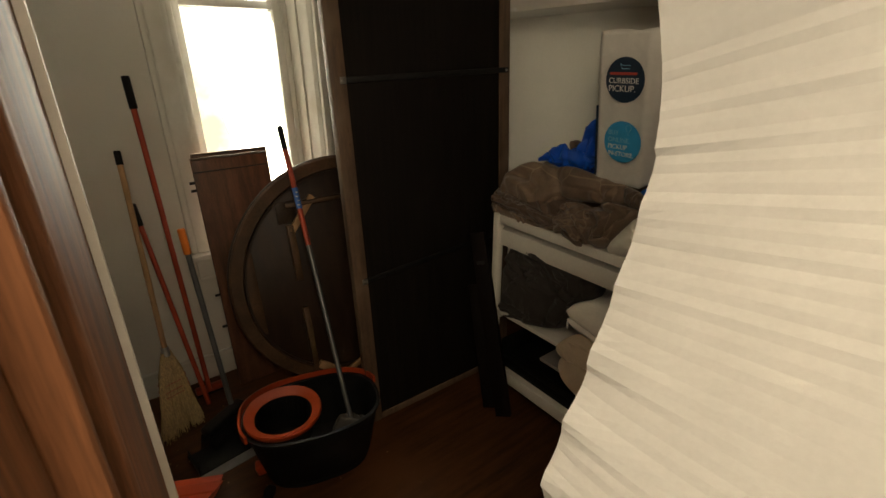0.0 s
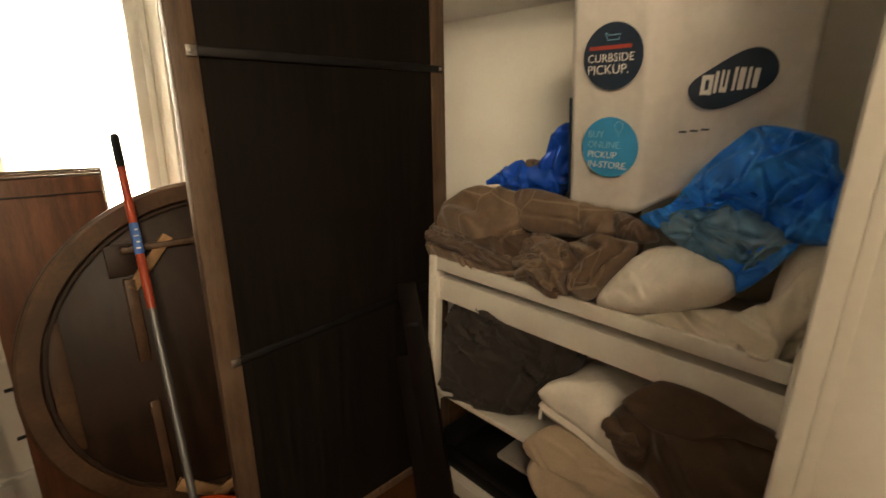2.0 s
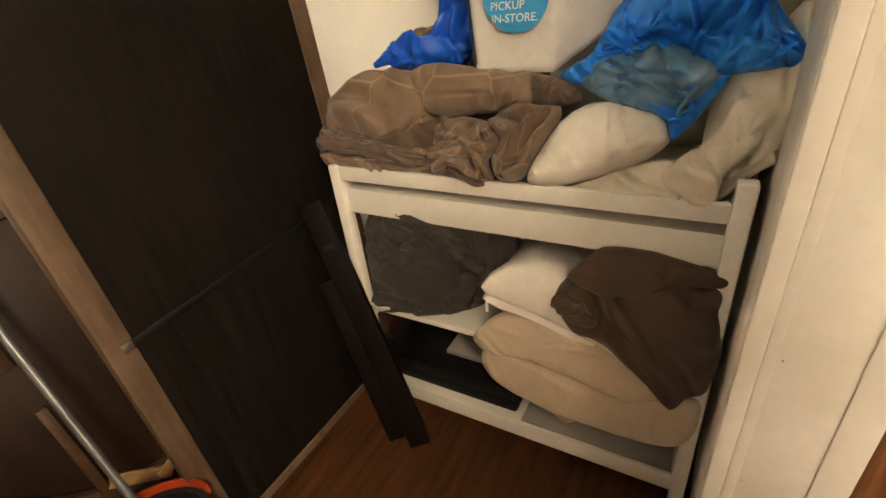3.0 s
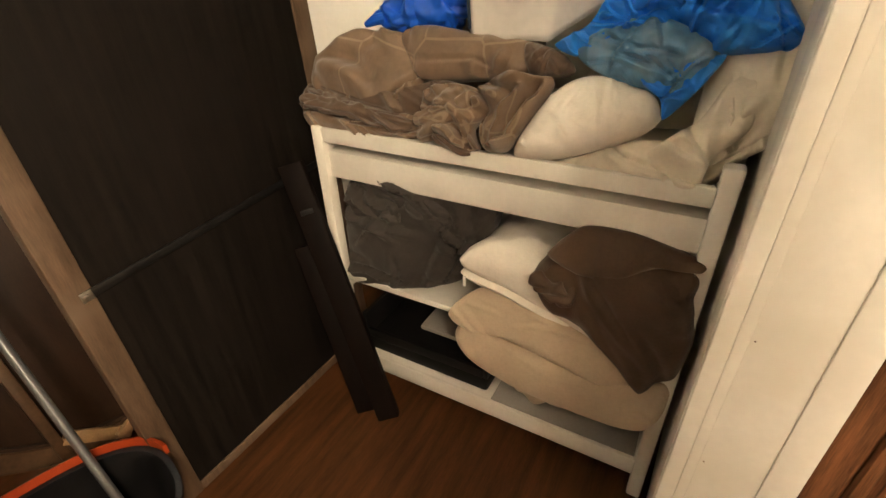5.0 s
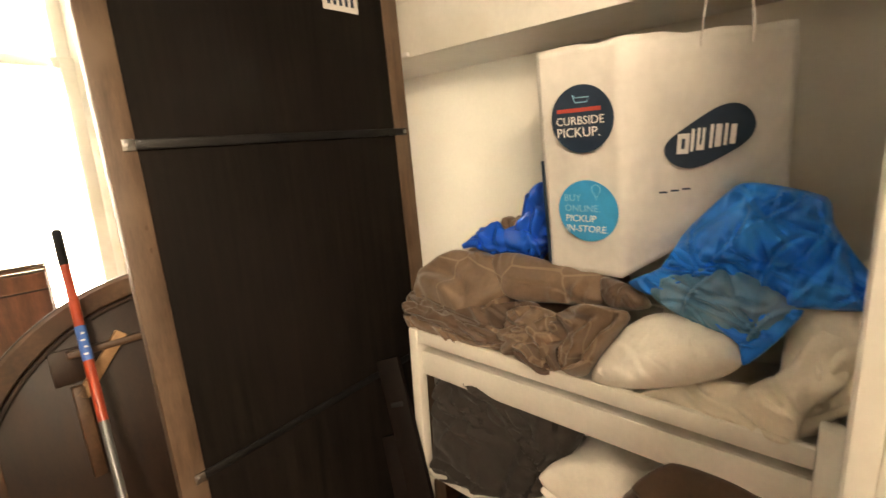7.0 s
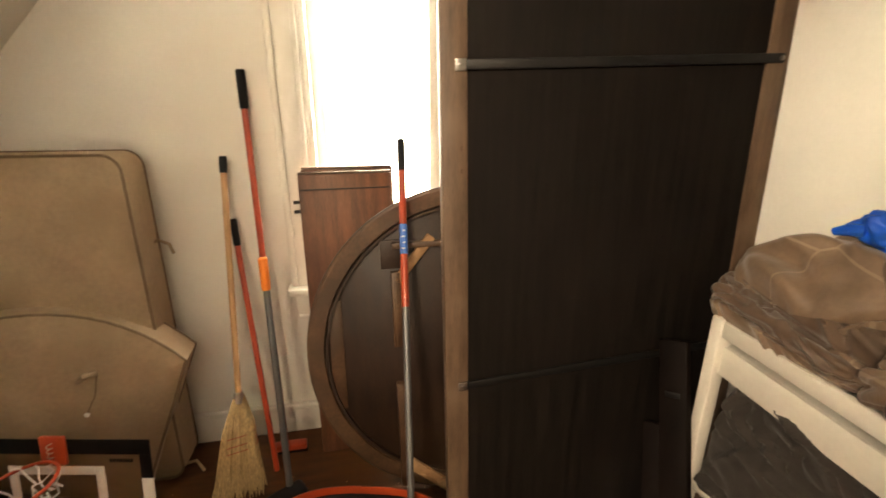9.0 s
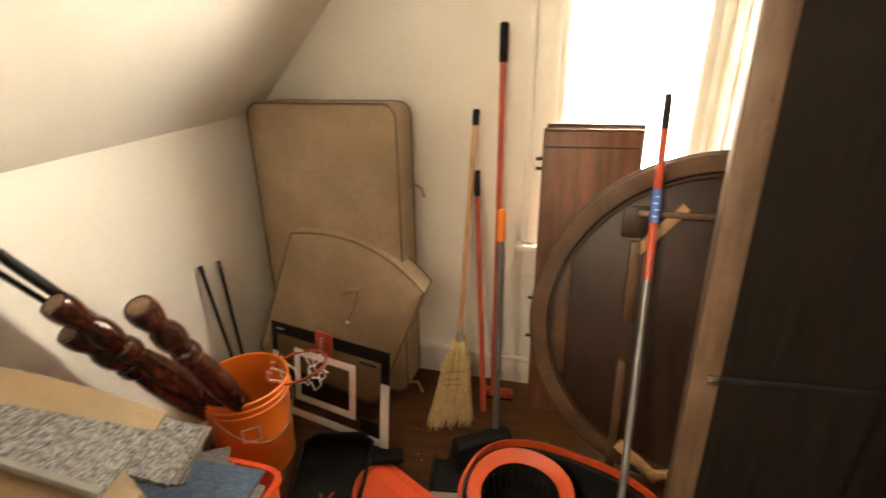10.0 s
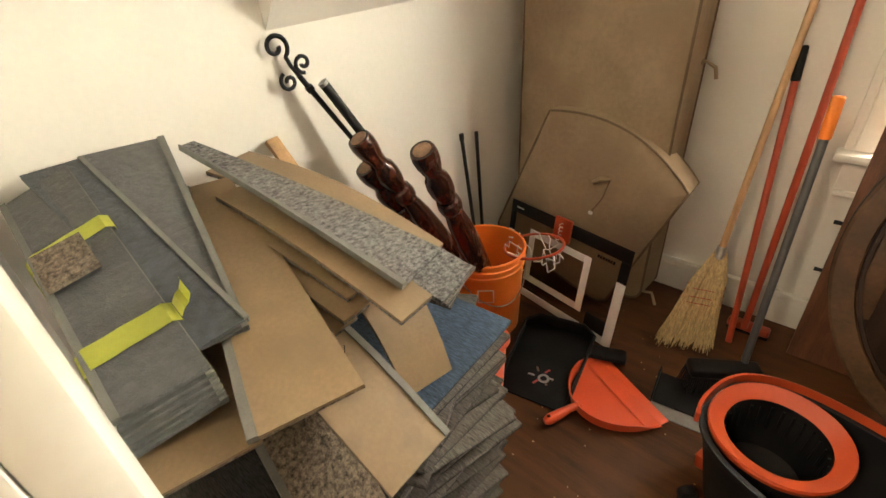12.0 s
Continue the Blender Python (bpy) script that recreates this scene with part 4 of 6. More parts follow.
part("main_fold", padded(leaning(1.49, 1.12, 18), [(-0.525, 0.02), (-0.471, 0.079), (-0.423, 0.143), (-0.394, 0.158), (-0.384, 0.128), (-0.384, 0.041), (-0.384, -0.028), (-0.406, -0.091), (-0.458, -0.146), (-0.511, -0.171), (-0.537, -0.107)], 0.03, 0.12, 78, folds=(16, 0.016, 0.016), lean=20, amp=0.012), CREAM, cm)
part("side_fold", padded(leaning(1.44, 1.03, 30), [(-0.577, -0.034), (-0.526, 0.017), (-0.493, 0.098), (-0.459, 0.117), (-0.447, 0.069), (-0.445, 0.005), (-0.49, -0.055), (-0.503, -0.115), (-0.543, -0.108), (-0.601, -0.072)], 0.034, 0.07, 81, folds=(12, 0.012, 0.014), lean=30, amp=0.01), CREAM, cm)
part("corner_fold", padded(leaning(1.46, 0.98, 20), [(-0.514, -0.018), (-0.439, 0.047), (-0.388, 0.059), (-0.382, 0.075), (-0.392, 0.032), (-0.447, -0.014), (-0.486, -0.059), (-0.51, -0.069)], 0.018, 0.05, 83, folds=(8, 0.006, 0.01), lean=20), CREAM, cm)
part("rear_fold", soft_body((0.12, 0.17, 0.15), pose(1.73, 0.62, 1.05, 0, 0, 0), 84, 0.02, 4, 2.6, 24), CREAM, cm)
part("base_layer", soft_body((0.17, 0.21, 0.045), pose(1.60, 0.665, 0.925, 0, 0, 0), 85, 0.008, 5, 3.5, 30, 0.875, (14, 0.006, 0.012)), CREAM, cm)

# ---- middle shelf ----
dk = thing("blanket", (1.6, 1.2, 0.472), "charcoal grey fleece blanket bundled on the middle shelf", "blanket")
part("main_fold", padded(leaning(1.395, 0.474, 6), [(-1.402, 0.054), (-1.395, -0.027), (-1.281, -0.025), (-1.115, 0.023), (-0.996, 0.09), (-0.953, 0.183), (-0.924, 0.28), (-0.948, 0.353), (-1.151, 0.372), (-1.362, 0.32), (-1.402, 0.211)], 0.045, 0.26, 91, folds=(26, 0.018, 0.014), lean=80, power=3.0, amp=0.016), DARK_CLOTH, dk)
part("upper_fold", padded(leaning(1.405, 0.7, 25), [(-1.377, 0.048), (-1.359, -0.018), (-1.258, -0.015), (-1.141, -0.014), (-1.009, 0.038), (-0.936, 0.083), (-0.997, 0.147), (-1.211, 0.144)], 0.035, 0.1, 94, folds=(24, 0.018, 0.012), lean=85, power=2.4, amp=0.014), DARK_CLOTH, dk)
wp = thing("pillow", (1.52, 0.80, 0.5), "plump white pillow with a zip tag on the middle shelf", "pillow")
# the pillow slopes down southwards: x along its front seam, y into the shelf, z up
PIL = Matrix(((0, 1, 0, 1.335), (-math.cos(0.33), 0, -math.sin(0.33), 0.978), (-math.sin(0.33), 0, math.cos(0.33), 0.665), (0, 0, 0, 1)))
CORNERS = [(0.0, 0.0), (0.12, 0.012), (0.25, 0.016), (0.38, 0.010), (0.50, 0.0), (0.49, 0.11), (0.482, 0.20), (0.49, 0.30), (0.50, 0.40), (0.25, 0.385), (0.0, 0.40), (0.014, 0.30), (0.02, 0.20), (0.014, 0.10)]
part("case", padded(PIL, CORNERS, 0.105, 0.05, 101, folds=(18, 0.004, 0.014), lean=0, power=3.2, amp=0.006, freq=7.0, sharp=0.2, count=180), PILLOW, wp)
part("under_edge", padded(PIL @ pose(0.012, 0.012, -0.045), CORNERS, 0.03, 0.03, 104, folds=(8, 0.003, 0.01), power=4.0, amp=0.003, sharp=0.2), PILLOW, wp)
part("zip_tag", box(1.326, 1.331, 0.958, 0.966, 0.595, 0.625, 0.001), WHITE_PLASTIC, wp)
br = thing("brown_cloth", (1.5, 0.6, 0.5), "dark brown cloth draped over the shelf edge", "cloth")
part("drape", padded(leaning(1.345, 0.42, 9), [(-0.804, 0.23), (-0.774, 0.288), (-0.699, 0.381), (-0.603, 0.387), (-0.453, 0.353), (-0.444, 0.281), (-0.43, 0.164), (-0.444, 0.069), (-0.476, 0.043), (-0.505, -0.002), (-0.568, 0.055), (-0.668, 0.132), (-0.761, 0.162)], 0.046, 0.1, 111, folds=(14, 0.01, 0.018), lean=40, power=4.0, amp=0.01, freq=6.0, sharp=0.3, count=200), BROWN_CLOTH, br)
part("top_fold", padded(leaning(1.345, 0.7, 20), [(-0.764, 0.034), (-0.695, 0.116), (-0.591, 0.123), (-0.452, 0.092), (-0.454, 0.068), (-0.536, 0.058), (-0.606, 0.011), (-0.688, 0.003)], 0.022, 0.06, 114, folds=(5, 0.004, 0.012), power=5.0, amp=0.004, sharp=0.4), BROWN_CLOTH, br)
part("cuff", soft_body((0.022, 0.055, 0.022), pose(1.33, 0.735, 0.655, 18, 0, 0), 117, 0.008, 12, 2.6, 26, None, (16, 0.007, 0.007), (0, 1, 0.4)), BROWN_CLOTH, br)
bq = thing("folded_quilt", (1.52, 0.78, 0.15), "beige folded quilt slumping from the middle shelf to the bottom shelf", "quilt")
part("upper_layer", padded(leaning(1.36, 0.46, 14), [(-1.028, 0.005), (-0.943, 0.1), (-0.839, 0.102), (-0.684, 0.076), (-0.546, 0.017), (-0.527, -0.027), (-0.584, -0.06), (-0.695, -0.044), (-0.881, -0.018), (-0.982, -0.028)], 0.03, 0.16, 121, folds=(16, 0.006, 0.012), lean=70, power=2.6, amp=0.006, count=180), BEIGE_CLOTH, bq)
part("lower_layer", padded(leaning(1.35, 0.35, 12), [(-1.007, 0.039), (-0.972, 0.093), (-0.837, 0.084), (-0.671, 0.067), (-0.538, 0.068), (-0.455, 0.105), (-0.443, 0.036), (-0.462, -0.028), (-0.506, -0.059), (-0.653, -0.067), (-0.822, -0.058), (-0.963, -0.018)], 0.032, 0.16, 124, folds=(16, 0.006, 0.012), lean=60, power=2.6, amp=0.006, count=180), BEIGE_CLOTH, bq)
part("end_fold", soft_body((0.12, 0.20, 0.055), pose(1.54, 0.70, 0.215, 4, 0, 0), 127, 0.010, 6, 3.4, 30, 0.15), BEIGE_CLOTH, bq)

# ---- bottom shelf: black box and flat items ----
bx = thing("plastic_bin", (1.55, 1.13, 0.145), "low black plastic bin on the bottom shelf", "bin")
part("tray", box(TX + 0.03, TB - 0.08, 0.92, 1.39, 0.1465, 0.20, 0.012), BLACK_PLASTIC, bx)
for y0, y1 in ((0.92, 0.935), (1.375, 1.39)):
    part("wall", box(TX + 0.03, TB - 0.08, y0, y1, 0.20, 0.30, 0.004), BLACK_PLASTIC, bx)
part("wall", box(TX + 0.03, TX + 0.045, 0.9355, 1.3745, 0.20, 0.235, 0.004), BLACK_PLASTIC, bx)
part("wall", box(TB - 0.095, TB - 0.08, 0.9355, 1.3745, 0.20, 0.30, 0.004), BLACK_PLASTIC, bx)
single("folder", box(TX + 0.10, TX + 0.33, 1.02, 1.20, 0.245, 0.262, 0.003, m=pose(0, 0, 0.0)), GREY_LINER, "flat grey folder lying in the black bin", "folder")

# ---- tall dark panel with straps ----
PANEL = pose(0.744, 1.560, 0, -2.2, -0.75, -1.6)
PW, PH, PT = 0.852, 2.08, 0.042
pn = thing("wooden_panel", PANEL.translation, "tall dark wooden panel with worn frame and black metal straps", "wooden panel")
part("board", box(0.06, PW - 0.06, 0.006, 0.03, 0.03, PH - 0.05, 0.001, m=PANEL), PANEL_DARK, pn)
part("frame_stile", box(0, 0.06, 0, PT, 0, PH, 0.004, m=PANEL), STILE, pn, "worn brown frame stile with dents")
part("frame_stile", box(PW - 0.06, PW, 0, PT, 0, PH, 0.004, m=PANEL), STILE, pn, "worn brown frame stile with dents")
part("frame_rail", box(0.0605, PW - 0.0605, 0, PT, 0, 0.034, 0.004, m=PANEL), STILE, pn)
part("frame_rail", box(0.0605, PW - 0.0605, 0, PT, PH - 0.06, PH, 0.004, m=PANEL), STILE, pn)
for z, dz in ((1.512, 0.012), (0.722, 0.05)):
    m, length = bar_between(PANEL @ Vector((0.035, -0.004, z)), PANEL @ Vector((PW - 0.018, -0.004, z + dz)), 0.02, 0.005, (0, -1, 0.02))
    st = part("strap", box(0, length, -0.011, 0.011, -0.003, 0.003, 0.002, m=m), STRAP, pn, "black painted steel strap")
    for x in (0.006, length - 0.01):
        part("screw", lathe([(0.0, 0.0), (0.0065, 0.0), (0.0055, 0.003), (0.0, 0.004)], 14, m @ pose(x, 0, 0.003)), STEEL, st, "bright screw head")
    part("end_plate", box(-0.004, 0.02, -0.012, 0.012, 0.0025, 0.0040, 0.0005, m=m), STEEL, st)
for z in (1.335, 1.285):
    part("dent", lathe([(0.0, 0.0), (0.006, 0.0), (0.005, 0.0006), (0.0, 0.0006)], 10, PANEL @ pose(0.045, -0.0002, z, 90, 0, 0), sx=0.6), RIM_WOOD, pn)
part("paper_label", box(0.58, 0.70, 0.0045, 0.0055, 1.865, 1.935, m=PANEL), WHITE_INK, pn, "white paper label with dark bars", smooth=False)
for k in range(5):
    part("label_bar", box(0.595 + k * 0.02, 0.605 + k * 0.02, 0.0036, 0.0044, 1.880, 1.910, m=PANEL), NAVY_INK, pn, smooth=False)

# dark board leaning on the panel
m, length = bar_between((1.265, 1.215, 0.012), (1.345, 1.525, 0.83), 0.07, 0.03, (-0.85, -0.45, 0.25))
bo = thing("bed_slat", (1.225, 1.215, 0), "dark espresso wooden board leaning against the tall panel", "wooden board")
part("board", box(0, length, -0.036, 0.036, -0.016, 0.016, 0.004, m=m), DARK_WOOD, bo)
part("bracket", box(length - 0.15, length - 0.135, -0.020, 0.020, 0.0165, 0.0185, 0.001, m=m), STRAP, bo, "small steel bracket")
m2, l2 = bar_between((1.252, 1.300, 0.012), (1.335, 1.530, 0.56), 0.05, 0.03, (-0.85, -0.45, 0.25))
single("bed_slat", box(0, l2, -0.03, 0.03, -0.014, 0.014, 0.004, m=m2), DARK_WOOD, "shorter dark board behind the leaning one", "wooden board")

# ---- round table top on edge, seen from below ----
DISC = pose(0.915, 1.945, 0.0, -9.0, 0, 0) @ pose(0, 0, 0.585, 90, 0, 0)
R = 0.58
dt = thing("round_tabletop", (0.915, 1.945, 0), "round wooden table top on edge, its dark underside showing", "table top")
part("top", lathe([(0.0, -0.026), (R - 0.012, -0.026), (R, -0.018), (R, -0.004), (R - 0.006, 0.0), (0.0, 0.0)], 96, DISC), DISC_WOOD, dt)
part("rim", lathe([(R - 0.062, 0.0005), (R - 0.004, 0.0005), (R - 0.002, 0.012), (R - 0.010, 0.018), (R - 0.058, 0.018), (R - 0.062, 0.013)], 96, DISC, close=True), RIM_WOOD, dt, "worn lighter wooden rim")
part("apron_ring", lathe([(R - 0.075, 0.0005), (R - 0.066, 0.0005), (R - 0.066, 0.020), (R - 0.075, 0.020)], 96, DISC, close=True), DISC_WOOD, dt)
part("seam_board", box(-0.50, -0.452, -0.20, 0.20, 0.0005, 0.006, 0.001, m=DISC), RIM_WOOD, dt)
for y0, y1, w in ((0.02, 0.29, 0.016), (-0.53, -0.12, 0.014)):
    part("slide_rail", box(-0.262 - w, -0.262 + w, y0, y1, 0.0005, 0.030, 0.003, m=DISC), RIM_WOOD, dt)
part("cross_bar", box(-0.27, 0.30, 0.372, 0.392, 0.0005, 0.035, 0.003, m=DISC), RIM_WOOD, dt)
part("plate", box(-0.31, -0.22, 0.30, 0.40, 0.0005, 0.010, 0.002, m=DISC), DISC_WOOD, dt)
part("brace", box(0, 0.20, -0.016, 0.016, 0.012, 0.030, 0.003, m=DISC @ pose(-0.262, 0.255, 0, 0, 0, 50)), RAW_WOOD, dt, "raw pine corner brace")
part("brace", box(0, 0.19, -0.020, 0.020, 0.012, 0.032, 0.003, m=DISC @ pose(-0.245, -0.435, 0, 0, 0, -40)), RAW_WOOD, dt, "raw pine corner brace")
part("brace", box(0, 0.15, -0.014, 0.014, 0.034, 0.05, 0.003, m=DISC @ pose(-0.14, -0.535, 0, 0, 0, 20)), RAW_WOOD, dt, "raw pine corner brace")

# ---- table leaves ----
for k, (x, y, top, off) in enumerate(((0.335, 2.222, 1.172, 0), (0.345, 2.249, 1.186, 1))):
    LF = pose(x, y, 0.001, -4.0, 0, 1.0)
    lf = thing("table_leaf", (x, y, 0), "cherry brown table leaf standing upright against the wall", "table leaf", group="table leaves")
    part("board", box(0, 0.335, 0, 0.020, 0, top, 0.004, m=LF), LEAF_WOOD, lf)
    part("top_edge", box(0.0, 0.335, -0.003, 0.0195, top + 0.0005, top + 0.008, 0.003, m=LF), RIM_WOOD, lf)
    if not off:
        part("groove_strip", box(0.002, 0.333, -0.0025, -0.0004, top - 0.058, top - 0.052, 0.0005, m=LF), DISC_WOOD, lf)
        for z in (top - 0.10, top - 0.135, 0.52, 0.35):
            part("pin", tube([LF @ Vector((0.004, 0.010, z)), LF @ Vector((-0.022, 0.010, z))], 0.0065, 10), STRAP, lf, "dark alignment pin")
        for z in (top - 0.16,):
            part("pin", tube([LF @ Vector((0.33, 0.010, z)), LF @ Vector((0.352, 0.010, z))], 0.0065, 10), STRAP, lf)


# ---- poles and brooms in the window corner ----
def pole(name, label, foot, top, sections, category="pole"):
    """sections: (from, to, radius, material, part name) as shares of the length."""
    ob = thing(name, (foot[0], foot[1], max(0.0, foot[2])), label, category)
    a, b = Vector(foot), Vector(top)
    for s0, s1, r, mat, nm in sections:
        pa, pb = a.lerp(b, s0), a.lerp(b, s1)
        rr = [r * 0.85, r, r, r * 0.8] if nm == "grip" else [r, r, r, r]
        w = (pb - pa).normalized() * 0.004
        part(nm, tube([pa, pa + w, pb - w, pb], rr, 14), mat, ob)
    return ob


pole("red_pole", "long red metal pole with a black grip leaning in the corner", (0.19, 2.22, 0.05), (0.174, 2.372, 1.525), ((0, 0.915, 0.0115, RED_POLE, "shaft"), (0.913, 1.0, 0.0155, BLACK_PLASTIC, "grip")))
sq = thing("red_squeegee", (0.20, 2.25, 0), "red plastic floor squeegee head on the floor", "squeegee")
part("blade_holder", box(0.13, 0.27, 2.235, 2.275, 0.02, 0.05, 0.008), RED_POLE, sq)
part("blade", box(0.13, 0.27, 2.248, 2.262, 0.0, 0.02, 0.002), BLACK_PLASTIC, sq)
pole("red_pole", "shorter red pole with a dark tip crossing behind the broom", (0.165, 2.12, 0.04), (0.082, 2.362, 1.005), ((0, 0.90, 0.011, RED_POLE, "shaft"), (0.899, 1.0, 0.0135, BLACK_PLASTIC, "grip")))
gp2 = pole("push_broom", "grey pole with orange grip on a black broom head", (0.238, 1.955, 0.09), (0.217, 2.118, 0.930), ((0, 0.875, 0.0115, GREY_POLE, "shaft"), (0.87, 1.0, 0.0155, GRIP_ORANGE, "grip")), "broom")
HB = pose(0.195, 1.905, 0.0, 0, 0, 32)
part("head", box(-0.11, 0.11, -0.035, 0.035, 0.075, 0.115, 0.015, m=HB, seg=3), BLACK_PLASTIC, gp2)
hair = bmesh.new()
for k in range(34):
    for j in range(4):
        x, y = -0.105 + 0.21 * k / 33, -0.03 + 0.02 * j
        tube([HB @ Vector((x, y, 0.078)), HB @ Vector((x * 1.15 + random.uniform(-0.004, 0.004), y * 1.4 - 0.01, 0.001))], [0.0035, 0.0015], 5, hair)
part("bristles", hair, BLACK_PLASTIC, gp2, "black stiff bristles")
lp = thing("dustpan", (0.15, 1.76, 0), "black upright dustpan with a grey rubber lip on the floor", "dustpan")
LPM = pose(0.155, 1.735, 0.0, 0, 0, 8)
part("tray", prism([(-0.11, 0.0), (0.11, 0.0), (0.12, 0.13), (-0.12, 0.13)], 0.012, LPM @ pose(0, 0, 0.001, 4, 0, 0), bevel=0.003), BLACK_PLASTIC, lp)
part("lip", prism([(-0.115, -0.05), (0.115, -0.05), (0.112, 0.0), (-0.112, 0.0)], 0.004, LPM @ pose(0, 0, 0.002), bevel=0.001), GREY_RUBBER, lp, "grey rubber lip")
for s in (-1, 1):
    part("side", box(s * 0.113 - 0.003, s * 0.113 + 0.003, 0, 0.13, 0.003, 0.05, 0.002, m=LPM), BLACK_PLASTIC, lp)


def corn_broom():
    top, neck = Vector((0.079, 2.366, 1.235)), Vector((0.051, 2.185, 0.362))
    bro = thing("broom", (0.04, 2.06, 0), "corn broom with a pale wooden handle leaning on the wall", "broom")
    part("handle", tube([neck - (top - neck) * 0.03, neck.lerp(top, 0.3), neck.lerp(top, 0.94)], 0.0115, 14), BROOM_STICK, bro)
    part("cap", tube([neck.lerp(top, 0.935), neck.lerp(top, 0.99), top], [0.0135, 0.0135, 0.012], 14), BLACK_PLASTIC, bro, "black plastic cap")
    part("ferrule", tube([neck - Vector((0, 0.006, 0.03)), neck + Vector((0, 0.004, 0.012))], [0.02, 0.0165], 16), STEEL, bro)
    foot = Vector((0.035, 2.045, 0.0))
    straw = bmesh.new()
    rnd = random.Random(4)
    side = Vector((0.96, 0.28, 0)).normalized()
    for k in range(420):
        u, v = rnd.uniform(-1, 1), rnd.uniform(-1, 1)
        p0 = neck + side * 0.018 * u + Vector((0, 0.012 * v, -0.01))
        p1 = neck.lerp(foot, 0.30) + side * (0.052 * u) + Vector((0, 0.030 * v, 0))
        p2 = neck.lerp(foot, 0.62) + side * (0.070 * u) + Vector((0, 0.032 * v, 0))
        p3 = neck.lerp(foot, 0.98 + rnd.uniform(-0.10, 0.02)) + side * (0.088 * u + rnd.uniform(-0.012, 0.012)) + Vector((0, 0.036 * v + rnd.uniform(-0.01, 0.01), 0))
        p3.z = max(0.002, p3.z)
        tube([p0, p1, p2, p3], [0.0028, 0.0032, 0.0028, 0.0012], 5, straw)
    part("straw", straw, CORN, bro, "pale yellow broom corn")
    for s, wdt in ((0.36, 0.060), (0.44, 0.064), (0.50, 0.068)):
        c = neck.lerp(foot, s)
        ring = [c + side * (wdt * math.cos(a)) + Vector((0, 0.038 * math.sin(a), 0.004 * math.sin(3 * a))) for a in (2 * math.pi * k / 24 for k in range(25))]
        part("stitching", tube(ring, 0.0014, 6), RED_POLE, bro, "red twine stitching")


corn_broom()

# ---- mop in its bucket ----
mop = pole("mop", "mop with grey, orange and blue-labelled handle standing in the bucket", (0.625, 1.50, 0.10), (0.692, 2.137, 1.305), (
    (0, 0.60, 0.0105, GREY_POLE, "lower_shaft"), (0.598, 0.72, 0.0122, RED_POLE, "collar"), (0.7195, 0.79, 0.0127, BLUE_LABEL, "label"), (0.7895, 0.925, 0.012, RED_POLE, "upper_shaft"), (0.92, 1.0, 0.0132, BLACK_PLASTIC, "grip")), "mop")
part("head", soft_body((0.07, 0.06, 0.04), pose(0.625, 1.50, 0.085), 141, 0.01, 14, 2.2, 16), DARK_CLOTH, mop, "dark wet mop head")
for k in range(4):
    c = Vector((0.625, 1.50, 0.10)).lerp(Vector((0.692, 2.137, 1.305)), 0.732 + 0.014 * k)
    part("label_bar", box(-0.006 + 0.003 * (k % 2), 0.005, -0.0137, -0.0124, -0.0022, 0.0022, m=Matrix.Translation(c) @ pose(0, 0, 0, 28 * -1, 0, -10 + 8 * (k % 2))), WHITE_INK, mop, smooth=False)


def oval(a, b, cx, cy, n=48, p=2.6, turn=0.0):
    out = []
    for k in range(n):
        t = 2 * math.pi * k / n
        c, s = math.cos(t), math.sin(t)
        x, y = a * math.copysign(abs(c) ** (2 / p), c), b * math.copysign(abs(s) ** (2 / p), s)
        out.append((cx + x * math.cos(turn) - y * math.sin(turn), cy + x * math.sin(turn) + y * math.cos(turn)))
    return out


def loft(sections, bm=None, caps=(False, False)):
    """Skins rings of equal count: each (outline, z)."""
    out = bm or bmesh.new()
    rings = [[out.verts.new((x, y, z)) for x, y in o] for o, z in sections]
    for a, b in zip(rings, rings[1:]):
        for k in range(len(a)):
            out.faces.new((a[k], a[(k + 1) % len(a)], b[(k + 1) % len(a)], b[k]))
    if caps[0]:
        out.faces.new(rings[0][::-1])
    if caps[1]:
        out.faces.new(rings[-1])
    return out


